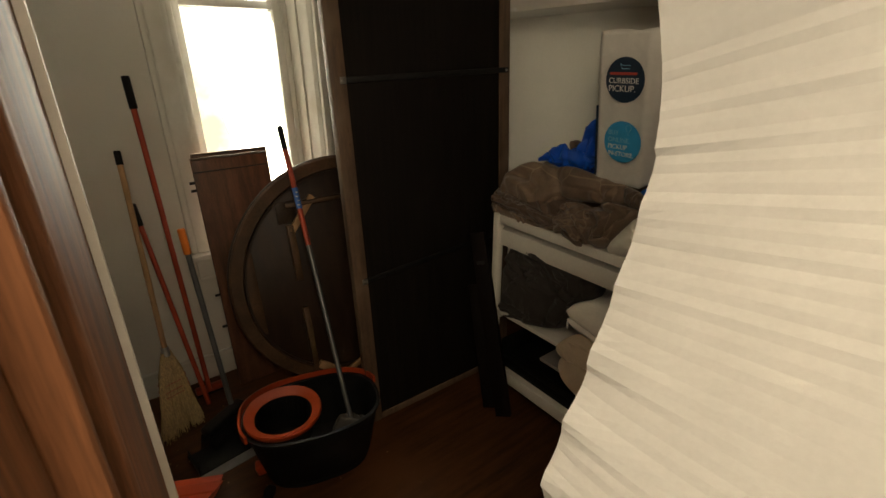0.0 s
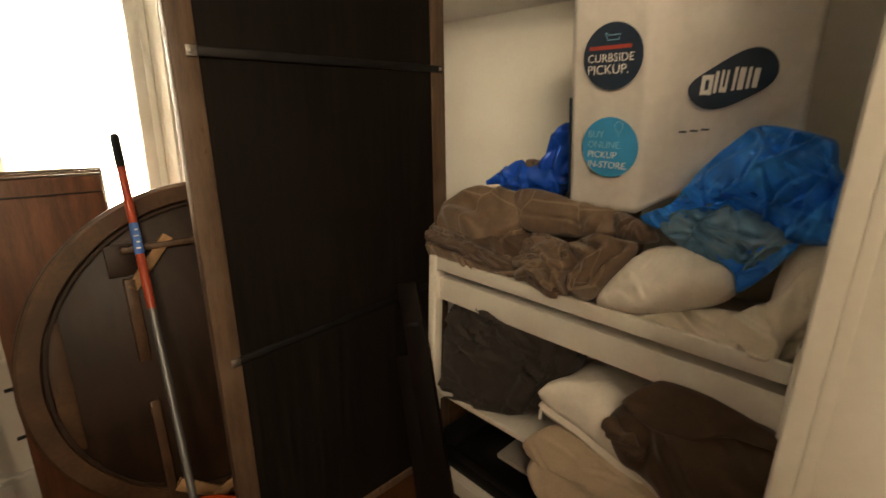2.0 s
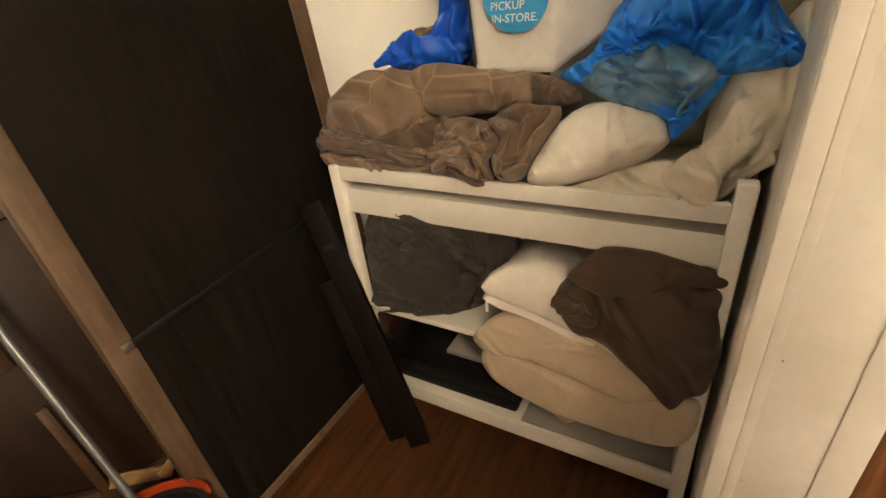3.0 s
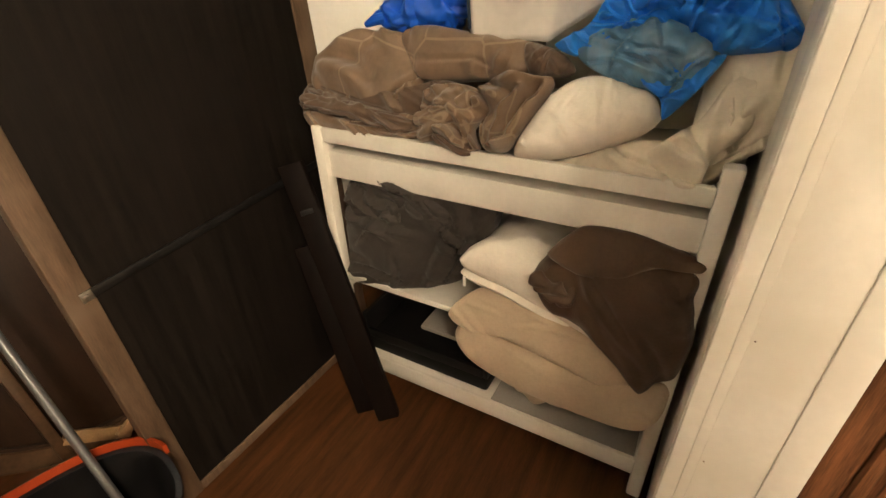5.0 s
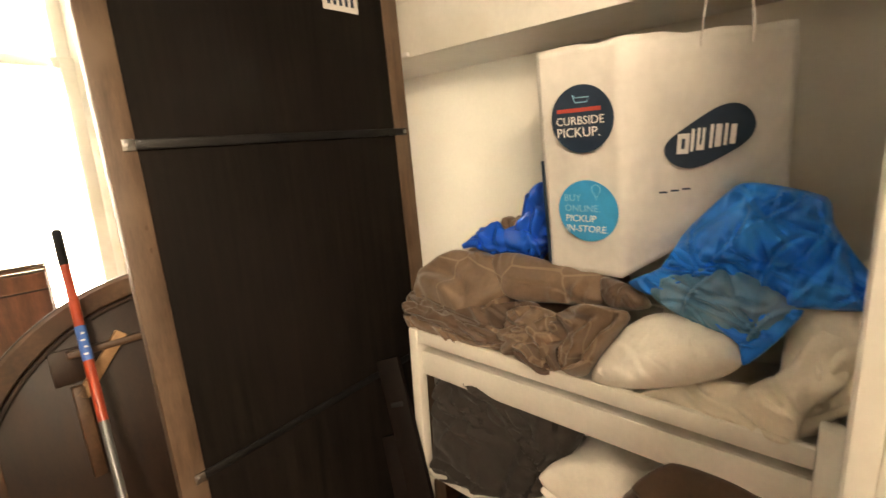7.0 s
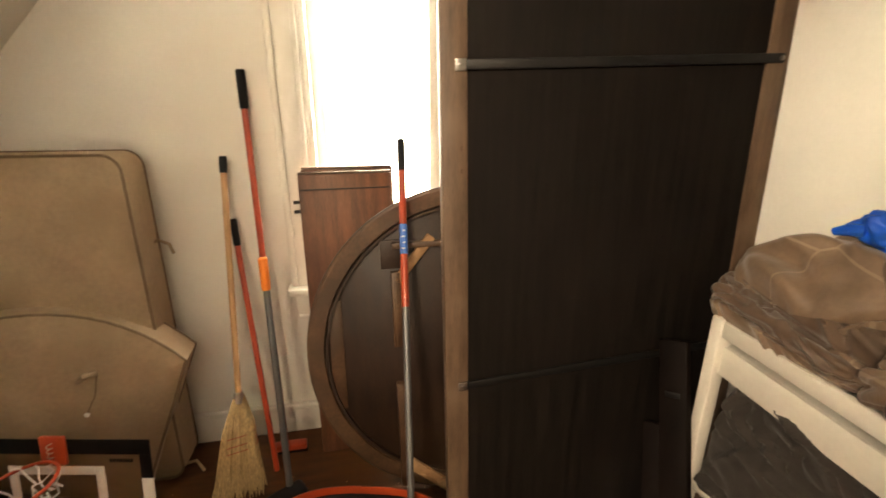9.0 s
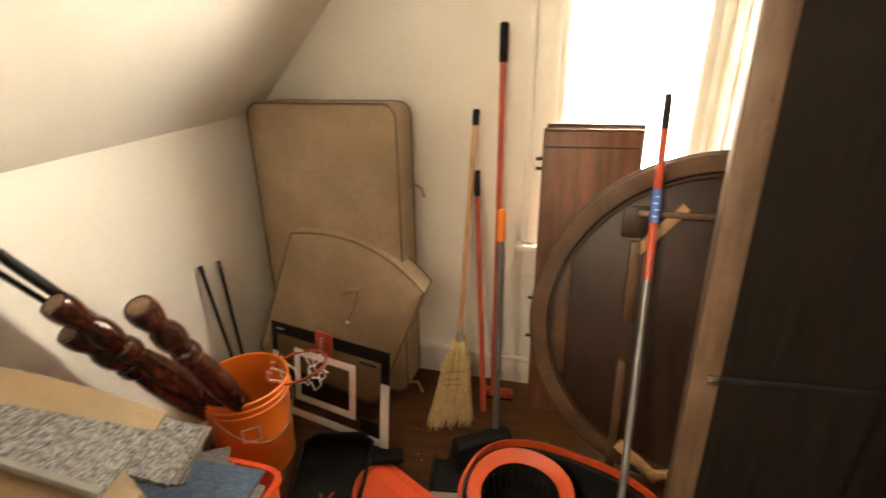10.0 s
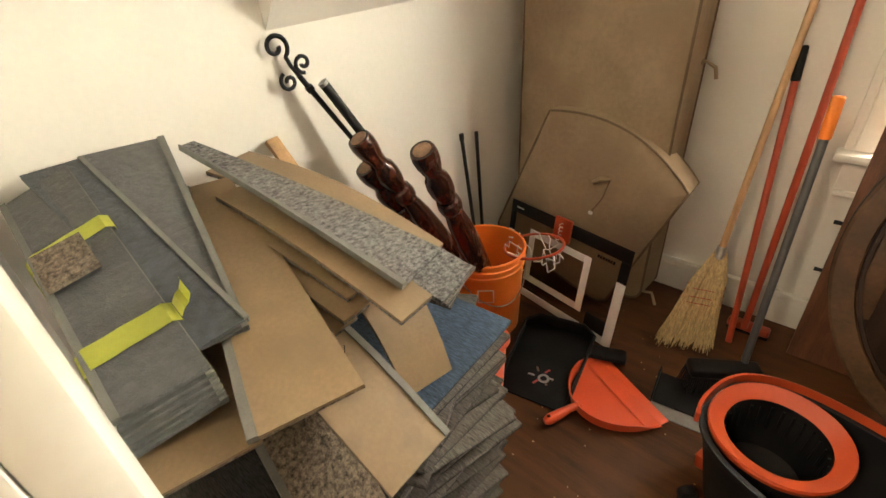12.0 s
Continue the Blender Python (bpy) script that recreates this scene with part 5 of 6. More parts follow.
def mop_bucket():
    cx, cy, turn = 0.475, 1.53, radians(-14)
    mb = thing("mop_bucket", (cx, cy, 0), "black oval mop bucket with an orange wringer ring, holding a mop", "mop bucket")
    o = lambda a, b: oval(a, b, cx, cy, turn=turn)
    part("tub", loft([(o(0.02, 0.02), 0.012), (o(0.20, 0.135), 0.012), (o(0.215, 0.15), 0.03), (o(0.262, 0.178), 0.255), (o(0.272, 0.188), 0.262), (o(0.272, 0.188), 0.272), (o(0.258, 0.174), 0.272), (o(0.21, 0.145), 0.04), (o(0.02, 0.02), 0.03)]), BLACK_PLASTIC, mb)
    part("foot", loft([(o(0.205, 0.14), 0.0), (o(0.205, 0.14), 0.014)], caps=(True, True)), BLACK_PLASTIC, mb)
    wx, wy = cx - 0.112, cy + 0.025
    w = lambda r, k=1.0: oval(r, r * k, wx, wy, p=2.1, turn=turn)
    ring = part("wringer_ring", loft([(w(0.114), 0.258), (w(0.140), 0.262), (w(0.146, 1.02), 0.272), (w(0.149, 1.02), 0.286), (w(0.146, 1.02), 0.292), (w(0.140), 0.288), (w(0.117), 0.278), (w(0.110), 0.272), (w(0.110), 0.262), (w(0.114), 0.258)]), ORANGE, mb, "orange plastic wringer ring")
    part("basket", loft([(w(0.1095), 0.271), (w(0.105), 0.20), (w(0.09), 0.12), (w(0.02), 0.105)]), BLACK_PLASTIC, mb)
    part("hub", lathe([(0.0, 0.135), (0.012, 0.13), (0.022, 0.107), (0.024, 0.10)], 20, pose(wx, wy, 0)), BLACK_PLASTIC, mb)
    for k in range(28):
        a = 2 * math.pi * k / 28
        part("basket_rib", tube([(wx + 0.1065 * math.cos(a), wy + 0.1065 * math.sin(a), 0.255), (wx + 0.101 * math.cos(a), wy + 0.103 * math.sin(a), 0.18)], 0.0035, 6), BLACK_PLASTIC, mb)
    rim = oval(0.283, 0.199, cx, cy, n=96, turn=turn)[3:56]
    band = bmesh.new()
    rows = [[band.verts.new((cx + (x - cx) * k, cy + (y - cy) * k, z)) for k, z in ((1.0, 0.262), (1.0, 0.292), (0.965, 0.296), (0.965, 0.262))] for x, y in rim]
    for a, b in zip(rows, rows[1:]):
        for k in range(4):
            band.faces.new((a[k], a[(k + 1) % 4], b[(k + 1) % 4], b[k]))
    band.faces.new(rows[0])
    band.faces.new(rows[-1][::-1])
    part("bail_handle", band, ORANGE, mb, "flat orange carrying handle folded down")
    part("drain_plug", box(-0.006, 0.03, -0.022, 0.022, 0.035, 0.085, 0.008, m=pose(cx - 0.232, cy + 0.03, 0, 0, -10, -14)), ORANGE, mb)
    part("caster", lathe([(0.0, -0.012), (0.024, -0.012), (0.026, 0.0), (0.024, 0.012), (0.0, 0.012)], 18, pose(cx - 0.235, cy - 0.075, 0.026, 90, 0, 40)), BLACK_PLASTIC, mb)


mop_bucket()

# ---- cushions in the corner ----
def cushion(name, w, h, t, m, label, seed, round_top=0.0):
    """A boxed cushion, x across, y up, z towards the room, with piping round both faces."""
    ob = thing(name, m.translation, label, "cushion", group="patio cushions")

    def outline(inset=0.0):
        pts = []
        r = 0.055
        corners = ((r, r, 180), (w - r, r, 270), (w - r, h - r, 0), (r, h - r, 90))
        for cx, cy, a0 in corners:
            for k in range(9):
                a = radians(a0 + 90 * k / 8)
                pts.append((cx + r * math.cos(a), cy + r * math.sin(a)))
        out = []
        for x, y in pts:
            u = 2 * x / w - 1
            y2 = y - round_top * u * u * max(0.0, y / h) if round_top else y
            out.append((x + (0.5 * w - x) * inset / w * 2, y2 + (0.5 * h - y2) * inset / h * 2))
        # add points along the sides so that arched tops stay smooth
        full = []
        for k in range(len(out)):
            x0, y0 = out[k]
            x1, y1 = out[(k + 1) % len(out)]
            steps = max(1, int(math.hypot(x1 - x0, y1 - y0) / 0.05))
            for j in range(steps):
                s = j / steps
                x, y = x0 + (x1 - x0) * s, y0 + (y1 - y0) * s
                if round_top and abs(y0 - y1) < 0.02 and y > 0.6 * h - round_top:
                    u = 2 * x / w - 1
                    y = h - round_top * u * u
                full.append((x, y))
        return full

    bm = bmesh.new()
    rings = []
    base = outline()
    n = len(base)
    for inset, z in ((0.16, -0.012), (0.06, -0.005), (0.0, 0.004), (-0.006, 0.3 * t), (-0.006, 0.7 * t), (0.0, t - 0.004), (0.05, t + 0.008), (0.13, t + 0.016), (0.25, t + 0.022)):
        ring = []
        for x, y in base:
            cx, cy = 0.5 * w, 0.5 * h
            p = Vector((x + (cx - x) * inset, y + (cy - y) * inset, z))
            p.z += 0.006 * noise.noise(p * 6 + Vector((seed, 0, 0)))
            ring.append(bm.verts.new(m @ p))
        rings.append(ring)
    for a, b in zip(rings, rings[1:]):
        for k in range(n):
            bm.faces.new((a[k], a[(k + 1) % n], b[(k + 1) % n], b[k]))
    for ring, z in ((rings[0], -0.016), (rings[-1], t + 0.026)):
        c = bm.verts.new(m @ Vector((0.5 * w, 0.5 * h, z)))
        for k in range(n):
            bm.faces.new((ring[k], ring[(k + 1) % n], c))
    body = part("cover", bm, CUSHION, ob)
    # both seams corded; the dark tone includes the shadow under the edge
    for z in (0.0, t):
        line = [m @ Vector((x, y, z)) for x, y in base]
        part("piping", tube(line + line[:1], 0.0045, 6), PIPING, ob, "corded piping, coloured dark for the shadow line along the seam")
    return ob


C1 = pose(-0.805, 2.345, 0.03, 90 - 1.5, 0, -3.0)
c1 = cushion("chair_cushion", 0.632, 1.235, 0.150, C1 @ pose(0, 0, 0), "tall tan outdoor chair cushion leaning in the corner", 3)
C2 = pose(-0.845, 2.190, 0.214, 90 - 3, 0, 3) @ pose(0, 0, 0, 0, 0, -22)
c2 = cushion("chair_cushion", 0.575, 0.69, 0.13, C2, "tan seat cushion with an arched top edge", 7, round_top=0.08)
for ob, m, pts in ((c1, C1, ((0.59, 0.9, 0.04), (0.645, 0.925, 0.03), (0.675, 0.905, 0.02), (0.685, 0.87, 0.02))), (c1, C1, ((0.59, 0.52, 0.05), (0.63, 0.53, 0.06), (0.635, 0.46, 0.07), (0.655, 0.4, 0.06))), (c2, C2, ((0.655, 0.10, 0.02), (0.70, 0.12, 0.01), (0.74, 0.08, 0.01)))):
    part("tie", tube([m @ Vector(p) for p in pts], 0.006, 8), CUSHION, ob, "cloth tie strap")
part("tuft_button", lathe([(0.0, 0.006), (0.007, 0.004), (0.009, 0.0), (0.0, -0.002)], 14, C2 @ pose(0.335, 0.36, 0.157)), WHITE_PLASTIC, c2, "small pale button")
part("pull_tab", tube([C2 @ Vector(p) for p in ((0.285, 0.475, 0.158), (0.305, 0.51, 0.176), (0.335, 0.525, 0.168))], [0.008, 0.011, 0.008], 8), CUSHION, c2)
part("pull_string", tube([C2 @ Vector(p) for p in ((0.335, 0.52, 0.166), (0.345, 0.44, 0.162), (0.336, 0.37, 0.160))], 0.0025, 6), PIPING, c2)

# ---- toy basketball hoop ----
HP = pose(-0.740, 1.982, 0.002, 90 - 9.0, 0, -11.5)
HW, HH = 0.585, 0.415
hoop = thing("toy_basketball_hoop", HP.translation, "clear toy basketball backboard with orange rim leaning on a cushion", "basketball hoop")
part("backboard", box(0.004, HW - 0.004, 0.004, HH - 0.004, 0.001, 0.004, m=HP), CLEAR, hoop, "clear plastic backboard", smooth=False)
for nm, x0, x1, y0, y1, mat in (("black_border", 0, HW, HH - 0.052, HH, BLACK_PLASTIC), ("black_border", HW - 0.038, HW, HH - 0.135, HH - 0.0525, BLACK_PLASTIC), ("black_border", 0, 0.03, HH - 0.135, HH - 0.0525, BLACK_PLASTIC),
                               ("white_border", HW - 0.038, HW, 0.0, HH - 0.1355, WHITE_PLASTIC), ("white_border", 0, 0.03, 0.0, HH - 0.1355, WHITE_PLASTIC), ("white_border", 0.0305, HW - 0.0385, 0, 0.034, WHITE_PLASTIC), ("dark_patch", HW - 0.13, HW - 0.0385, 0.0345, 0.10, BLACK_PLASTIC)):
    part(nm, box(x0, x1, y0, y1, 0.0045, 0.0075, 0.001, m=HP), mat, hoop)
for x0, x1, y0, y1 in ((0.12, 0.15, 0.08, 0.32), (0.40, 0.43, 0.08, 0.32), (0.1505, 0.3995, 0.08, 0.11), (0.1505, 0.3995, 0.29, 0.32)):
    part("target_square", box(x0, x1, y0, y1, 0.0045, 0.0065, 0.001, m=HP), WHITE_PLASTIC, hoop)
for k in range(7):
    part("maker_mark", box(0.45 + k * 0.011, 0.458 + k * 0.011, 0.335, 0.347, 0.0045, 0.0055, m=HP), BLACK_PLASTIC, hoop, smooth=False)
part("small_print", box(0.03, 0.07, HH - 0.03, HH - 0.024, 0.008, 0.0085, m=HP), WHITE_INK, hoop, smooth=False)
bk = part("bracket", box(0.245, 0.325, 0.335, 0.43, 0.008, 0.022, 0.004, m=HP), ORANGE, hoop, "orange metal mounting bracket")
part("spring", tube([HP @ Vector((0.285 + 0.007 * math.cos(k), 0.35 + 0.0025 * k, 0.03 + 0.007 * math.sin(k))) for k in range(26)], 0.0018, 6), STEEL, bk)
RC = HP @ Vector((0.255, 0.33, 0.135))
rim = [RC + Vector((0.113 * math.cos(a), 0.105 * math.sin(a), 0.022 * math.cos(a))) for a in (2 * math.pi * k / 32 for k in range(33))]
part("rim", tube(rim, 0.0055, 8), ORANGE, hoop, "orange metal rim")
rnd = random.Random(12)
for k in range(12):
    a0, a1 = 2 * math.pi * k / 12, 2 * math.pi * (k + rnd.choice((-1, 1)) * 1.3) / 12
    pts = [RC + Vector((0.113 * math.cos(a0), 0.105 * math.sin(a0), 0.0))]
    for j in range(1, 6):
        s = j / 5
        a = a0 + (a1 - a0) * s
        r = 0.11 - 0.05 * s
        pts.append(RC + Vector((r * math.cos(a) + rnd.uniform(-0.015, 0.02) + 0.03 * s, r * math.sin(a) + rnd.uniform(-0.015, 0.015) - 0.02 * s, -0.085 * s * rnd.uniform(0.5, 1.25) + 0.035 * math.sin(2.5 * s) * rnd.random())))
    part("net_cord", tube(pts, 0.0026, 6), NET_WHITE, hoop)

# ---- orange bucket with turned legs and rods ----
BC = Vector((-0.645, 1.725, 0.0))
ob5 = thing("bucket", BC, "orange plastic bucket holding turned wooden legs and rods", "bucket")
part("shell", lathe([(0.0, 0.004), (0.128, 0.0), (0.132, 0.006), (0.148, 0.30), (0.150, 0.302), (0.1535, 0.305), (0.1535, 0.312), (0.150, 0.315), (0.151, 0.328), (0.1545, 0.331), (0.1545, 0.338), (0.151, 0.341), (0.152, 0.355), (0.157, 0.359), (0.158, 0.366), (0.154, 0.371), (0.148, 0.368), (0.146, 0.30), (0.129, 0.012), (0.0, 0.010)], 56, Matrix.Translation(BC)), BUCKET_ORANGE, ob5)
part("printed_mark", prism([(-0.030, -0.028), (0.030, -0.028), (0.030, 0.028), (-0.030, 0.028)], 0.0006, Matrix.Translation(BC) @ pose(0.148 * math.cos(radians(-52)), 0.148 * math.sin(radians(-52)), 0.235, 87, 0, 38)), WHITE_INK, ob5, "pale printed square mark", smooth=False)
part("printed_fill", prism([(-0.026, -0.024), (0.026, -0.024), (0.026, 0.024), (-0.026, 0.024)], 0.0006, Matrix.Translation(BC) @ pose(0.1492 * math.cos(radians(-52)), 0.1492 * math.sin(radians(-52)), 0.235, 87, 0, 38)), BUCKET_ORANGE, ob5, smooth=False)
wire = [BC + Vector((0.157 * math.cos(a), 0.157 * math.sin(a), 0.315 - 0.13 * math.sin(math.pi * k / 24))) for k, a in enumerate(radians(-95 + 140 * j / 24) for j in range(25))]
part("bail", tube(wire, 0.0022, 8), STEEL, ob5, "bent wire bail")


def turned_leg(foot, top, seed):
    a, b = Vector(foot), Vector(top)
    length = (b - a).length
    m = Matrix.Translation(a) @ (b - a).to_track_quat("Z", "Y").to_matrix().to_4x4()
    prof = [(0.0, 0.0), (0.020, 0.0), (0.024, 0.02), (0.027, 0.05), (0.020, 0.07), (0.028, 0.09), (0.032, 0.11), (0.024, 0.13), (0.026, 0.15), (0.034, 0.30), (0.0385, 0.42), (0.040, 0.50), (0.037, 0.58), (0.030, 0.63), (0.026, 0.645), (0.034, 0.655), (0.0375, 0.675), (0.034, 0.695), (0.027, 0.70), (0.030, 0.715), (0.036, 0.735), (0.038, 0.76), (0.035, 0.785), (0.026, 0.80), (0.0265, 0.815), (0.031, 0.83), (0.0355, 0.85), (0.037, 0.87), (0.035, 0.885), (0.033, 0.89)]
    k = length / 0.892
    ob = thing("turned_leg", a, "dark cherry turned wooden table leg standing in the orange bucket", "table leg", group="legs in the bucket")
    part("shaft", lathe([(r * 1.02, z * k) for r, z in prof], 28, m), TURNED, ob)
    part("end_grain", lathe([(0.0, 0.0), (0.026, 0.0), (0.024, 0.002), (0.0, 0.0022)], 24, m @ pose(0, 0, 0.8905 * k)), WORN_TOP, ob, "worn pale end")


turned_leg((-0.615, 1.80, 0.02), (-0.545, 1.345, 0.888), 1)
turned_leg((-0.66, 1.80, 0.02), (-0.752, 1.305, 0.895), 2)
turned_leg((-0.70, 1.78, 0.02), (-0.775, 1.33, 0.795), 3)
rod = thing("curtain_rod", (-0.68, 1.79, 0.03), "black wrought iron rod with a scrolled end leaning on the wall", "rod")
ra, rb = Vector((-0.665, 1.79, 0.03)), Vector((-0.845, 1.222, 1.070))
part("shaft", tube([ra, rb], 0.0075, 12), IRON, rod)
d = (rb - ra).normalized()
part("collar", tube([rb - d * 0.05, rb - d * 0.035], 0.0115, 12), IRON, rod)
e1 = Vector((-0.06, -0.62, 0.78)).normalized()
e2 = Vector((0.18, 0.70, 0.62)).normalized()


def scroll(c, r0, turns, start, flip=1, n=40):
    return [c + e1 * (r0 * (1 - 0.75 * k / n)) * math.cos(start + flip * 2 * math.pi * turns * k / n) + e2 * (r0 * (1 - 0.75 * k / n)) * math.sin(start + flip * 2 * math.pi * turns * k / n) for k in range(n + 1)]


c0 = rb + d * 0.085
part("scroll", tube([rb, rb + d * 0.03] + scroll(c0 + e1 * 0.0, 0.034, 1.15, math.pi, -1), 0.0058, 8), IRON, rod)
part("scroll", tube(scroll(rb + d * 0.01 + e2 * 0.030, 0.024, 1.2, math.pi * 1.2, 1), 0.0052, 8), IRON, rod)
part("scroll", tube(scroll(rb + d * 0.01 - e2 * 0.030, 0.024, 1.2, 0.2, -1), 0.0052, 8), IRON, rod)
tb = thing("black_tube", (-0.62, 1.77, 0.03), "black metal tube with a bright end leaning out of the bucket", "tube")
part("tube", tube([(-0.615, 1.77, 0.03), (-0.80, 1.262, 1.045)], 0.0135, 16), IRON, tb)
part("end_ring", tube([(-0.7995, 1.2635, 1.042), (-0.801, 1.259, 1.050)], 0.0138, 16), STEEL, tb)
for x, y, z, x0, y0 in ((-0.862, 1.875, 0.716, -0.80, 1.90), (-0.862, 1.968, 0.702, -0.82, 1.95)):
    st = thing("black_stick", (x0, y0, 0), "thin black stick leaning against the knee wall", "stick", group="sticks by the wall")
    part("stick", tube([(x0, y0, 0.0), (x, y, z)], 0.0075, 10), IRON, st)
    if y < 1.9:
        part("cap", tube([Vector((x, y, z)) - Vector((x - x0, y - y0, z)).normalized() * 0.02, Vector((x, y, z)) + Vector((0, 0, 0.004))], 0.0095, 10), IRON, st)

# ---- dustpans on the floor ----
BP = pose(-0.318, 1.675, 0.0, 0, 0, 14)
bp = thing("dustpan", BP.translation, "black plastic dustpan with a worn round emblem on the floor", "dustpan")
part("tray", prism([(-0.125, -0.20), (0.115, -0.215), (0.135, 0.14), (0.09, 0.175), (-0.09, 0.175), (-0.135, 0.14)], 0.008, BP @ pose(0, 0, 0.002), bevel=0.002), BLACK_PLASTIC, bp)
wallp = [(-0.125, -0.20), (-0.135, 0.14), (-0.09, 0.175), (0.09, 0.175), (0.135, 0.14), (0.115, -0.215)]
hts = (0.012, 0.05, 0.06, 0.06, 0.05, 0.012)
wb = bmesh.new()
for (p, h0), (q, h1) in zip(zip(wallp, hts), list(zip(wallp, hts))[1:]):
    tube([BP @ Vector((*p, h0)), BP @ Vector((*q, h1))], 0.006, 8, wb)
    a, b, c, e = (BP @ Vector((*p, 0.006)), BP @ Vector((*q, 0.006)), BP @ Vector((*q, h1)), BP @ Vector((*p, h0)))
    wb.faces.new([wb.verts.new(v) for v in (a, b, c, e)])
part("rim_wall", wb, BLACK_PLASTIC, bp)
part("handle", box(-0.03, 0.03, 0.175, 0.30, 0.02, 0.045, 0.010, m=BP @ pose(-0.04, 0.06, 0, 0, 0, -84)), BLACK_PLASTIC, bp)
part("emblem", lathe([(0.012, 0.0), (0.021, 0.0), (0.021, 0.0006), (0.012, 0.0006)], 28, BP @ pose(0.012, -0.10, 0.0102), close=True), GREY_LINER, bp, "worn pale ring emblem")
for k in range(6):
    a = 1.1 * k
    part("emblem_patch", box(-0.012, 0.012, -0.004, 0.004, 0.0, 0.0005, m=BP @ pose(0.034 * math.cos(a), -0.092 + 0.034 * math.sin(a), 0.0102, 0, 0, 60 * k)), (GREY_LINER, RED_INK, PIPING)[k % 3], bp, smooth=False)

OP = pose(-0.068, 1.651, 0.0, 0, 0, -27.0)
op = thing("dustpan", OP.translation, "bright orange half-round hand dustpan lying on the floor", "dustpan")
half = [(0.155 * math.cos(a), 0.075 - 0.205 * math.sin(a)) for a in (math.pi * k / 28 for k in range(29))]
part("tray", prism(half, 0.006, OP @ pose(0, 0, 0.003), bevel=0.0015), PAN_ORANGE, op)
part("ramp", box(-0.155, 0.155, 0.075, 0.105, 0.002, 0.008, 0.002, m=OP), PAN_ORANGE, op)
part("ridge", box(-0.150, 0.150, 0.018, 0.028, 0.009, 0.016, 0.003, m=OP), PAN_ORANGE, op)
wl = bmesh.new()
for (x0, y0), (x1, y1) in zip(half, half[1:]):
    h0, h1 = (0.012 + 0.035 * min(1, (0.075 - y0) / 0.09), 0.012 + 0.035 * min(1, (0.075 - y1) / 0.09))
    q = [(x0, y0, 0.006), (x1, y1, 0.006), (x1 * 1.05, y1 - 0.006, h1), (x0 * 1.05, y0 - 0.006, h0)]
    wl.faces.new([wl.verts.new(OP @ Vector(v)) for v in q])
bmesh.ops.remove_doubles(wl, verts=wl.verts, dist=0.0004)
bmesh.ops.solidify(wl, geom=wl.faces[:], thickness=0.004)
part("side_wall", wl, PAN_ORANGE, op)
part("handle", tube([OP @ Vector(p) for p in ((0.0, -0.125, 0.03), (0.004, -0.165, 0.036), (0.008, -0.205, 0.036), (0.010, -0.245, 0.033), (0.011, -0.262, 0.031))], [0.013, 0.012, 0.016, 0.0175, 0.010], 14), PAN_ORANGE, op)
part("hang_hole", lathe([(0.0, 0.0), (0.006, 0.0), (0.005, 0.001), (0.0, 0.001)], 12, OP @ pose(0.0105, -0.248, 0.0512)), BLACK_PLASTIC, op)

# ---- orange tote under the carpet pile ----
tote = thing("storage_bin", (-0.55, 1.375, 0), "orange-red plastic storage bin half hidden by carpet pieces", "storage bin")
part("body", loft([(oval(0.17, 0.085, -0.53, 1.385, p=6), 0.0), (oval(0.18, 0.095, -0.53, 1.385, p=6), 0.235), (oval(0.19, 0.105, -0.53, 1.385, p=6), 0.24), (oval(0.19, 0.105, -0.53, 1.385, p=6), 0.26), (oval(0.175, 0.09, -0.53, 1.385, p=6), 0.26), (oval(0.165, 0.08, -0.53, 1.385, p=6), 0.02)], caps=(True, True)), PAN_ORANGE, tote)

# ---- carpet pile ----
rnd = random.Random(9)


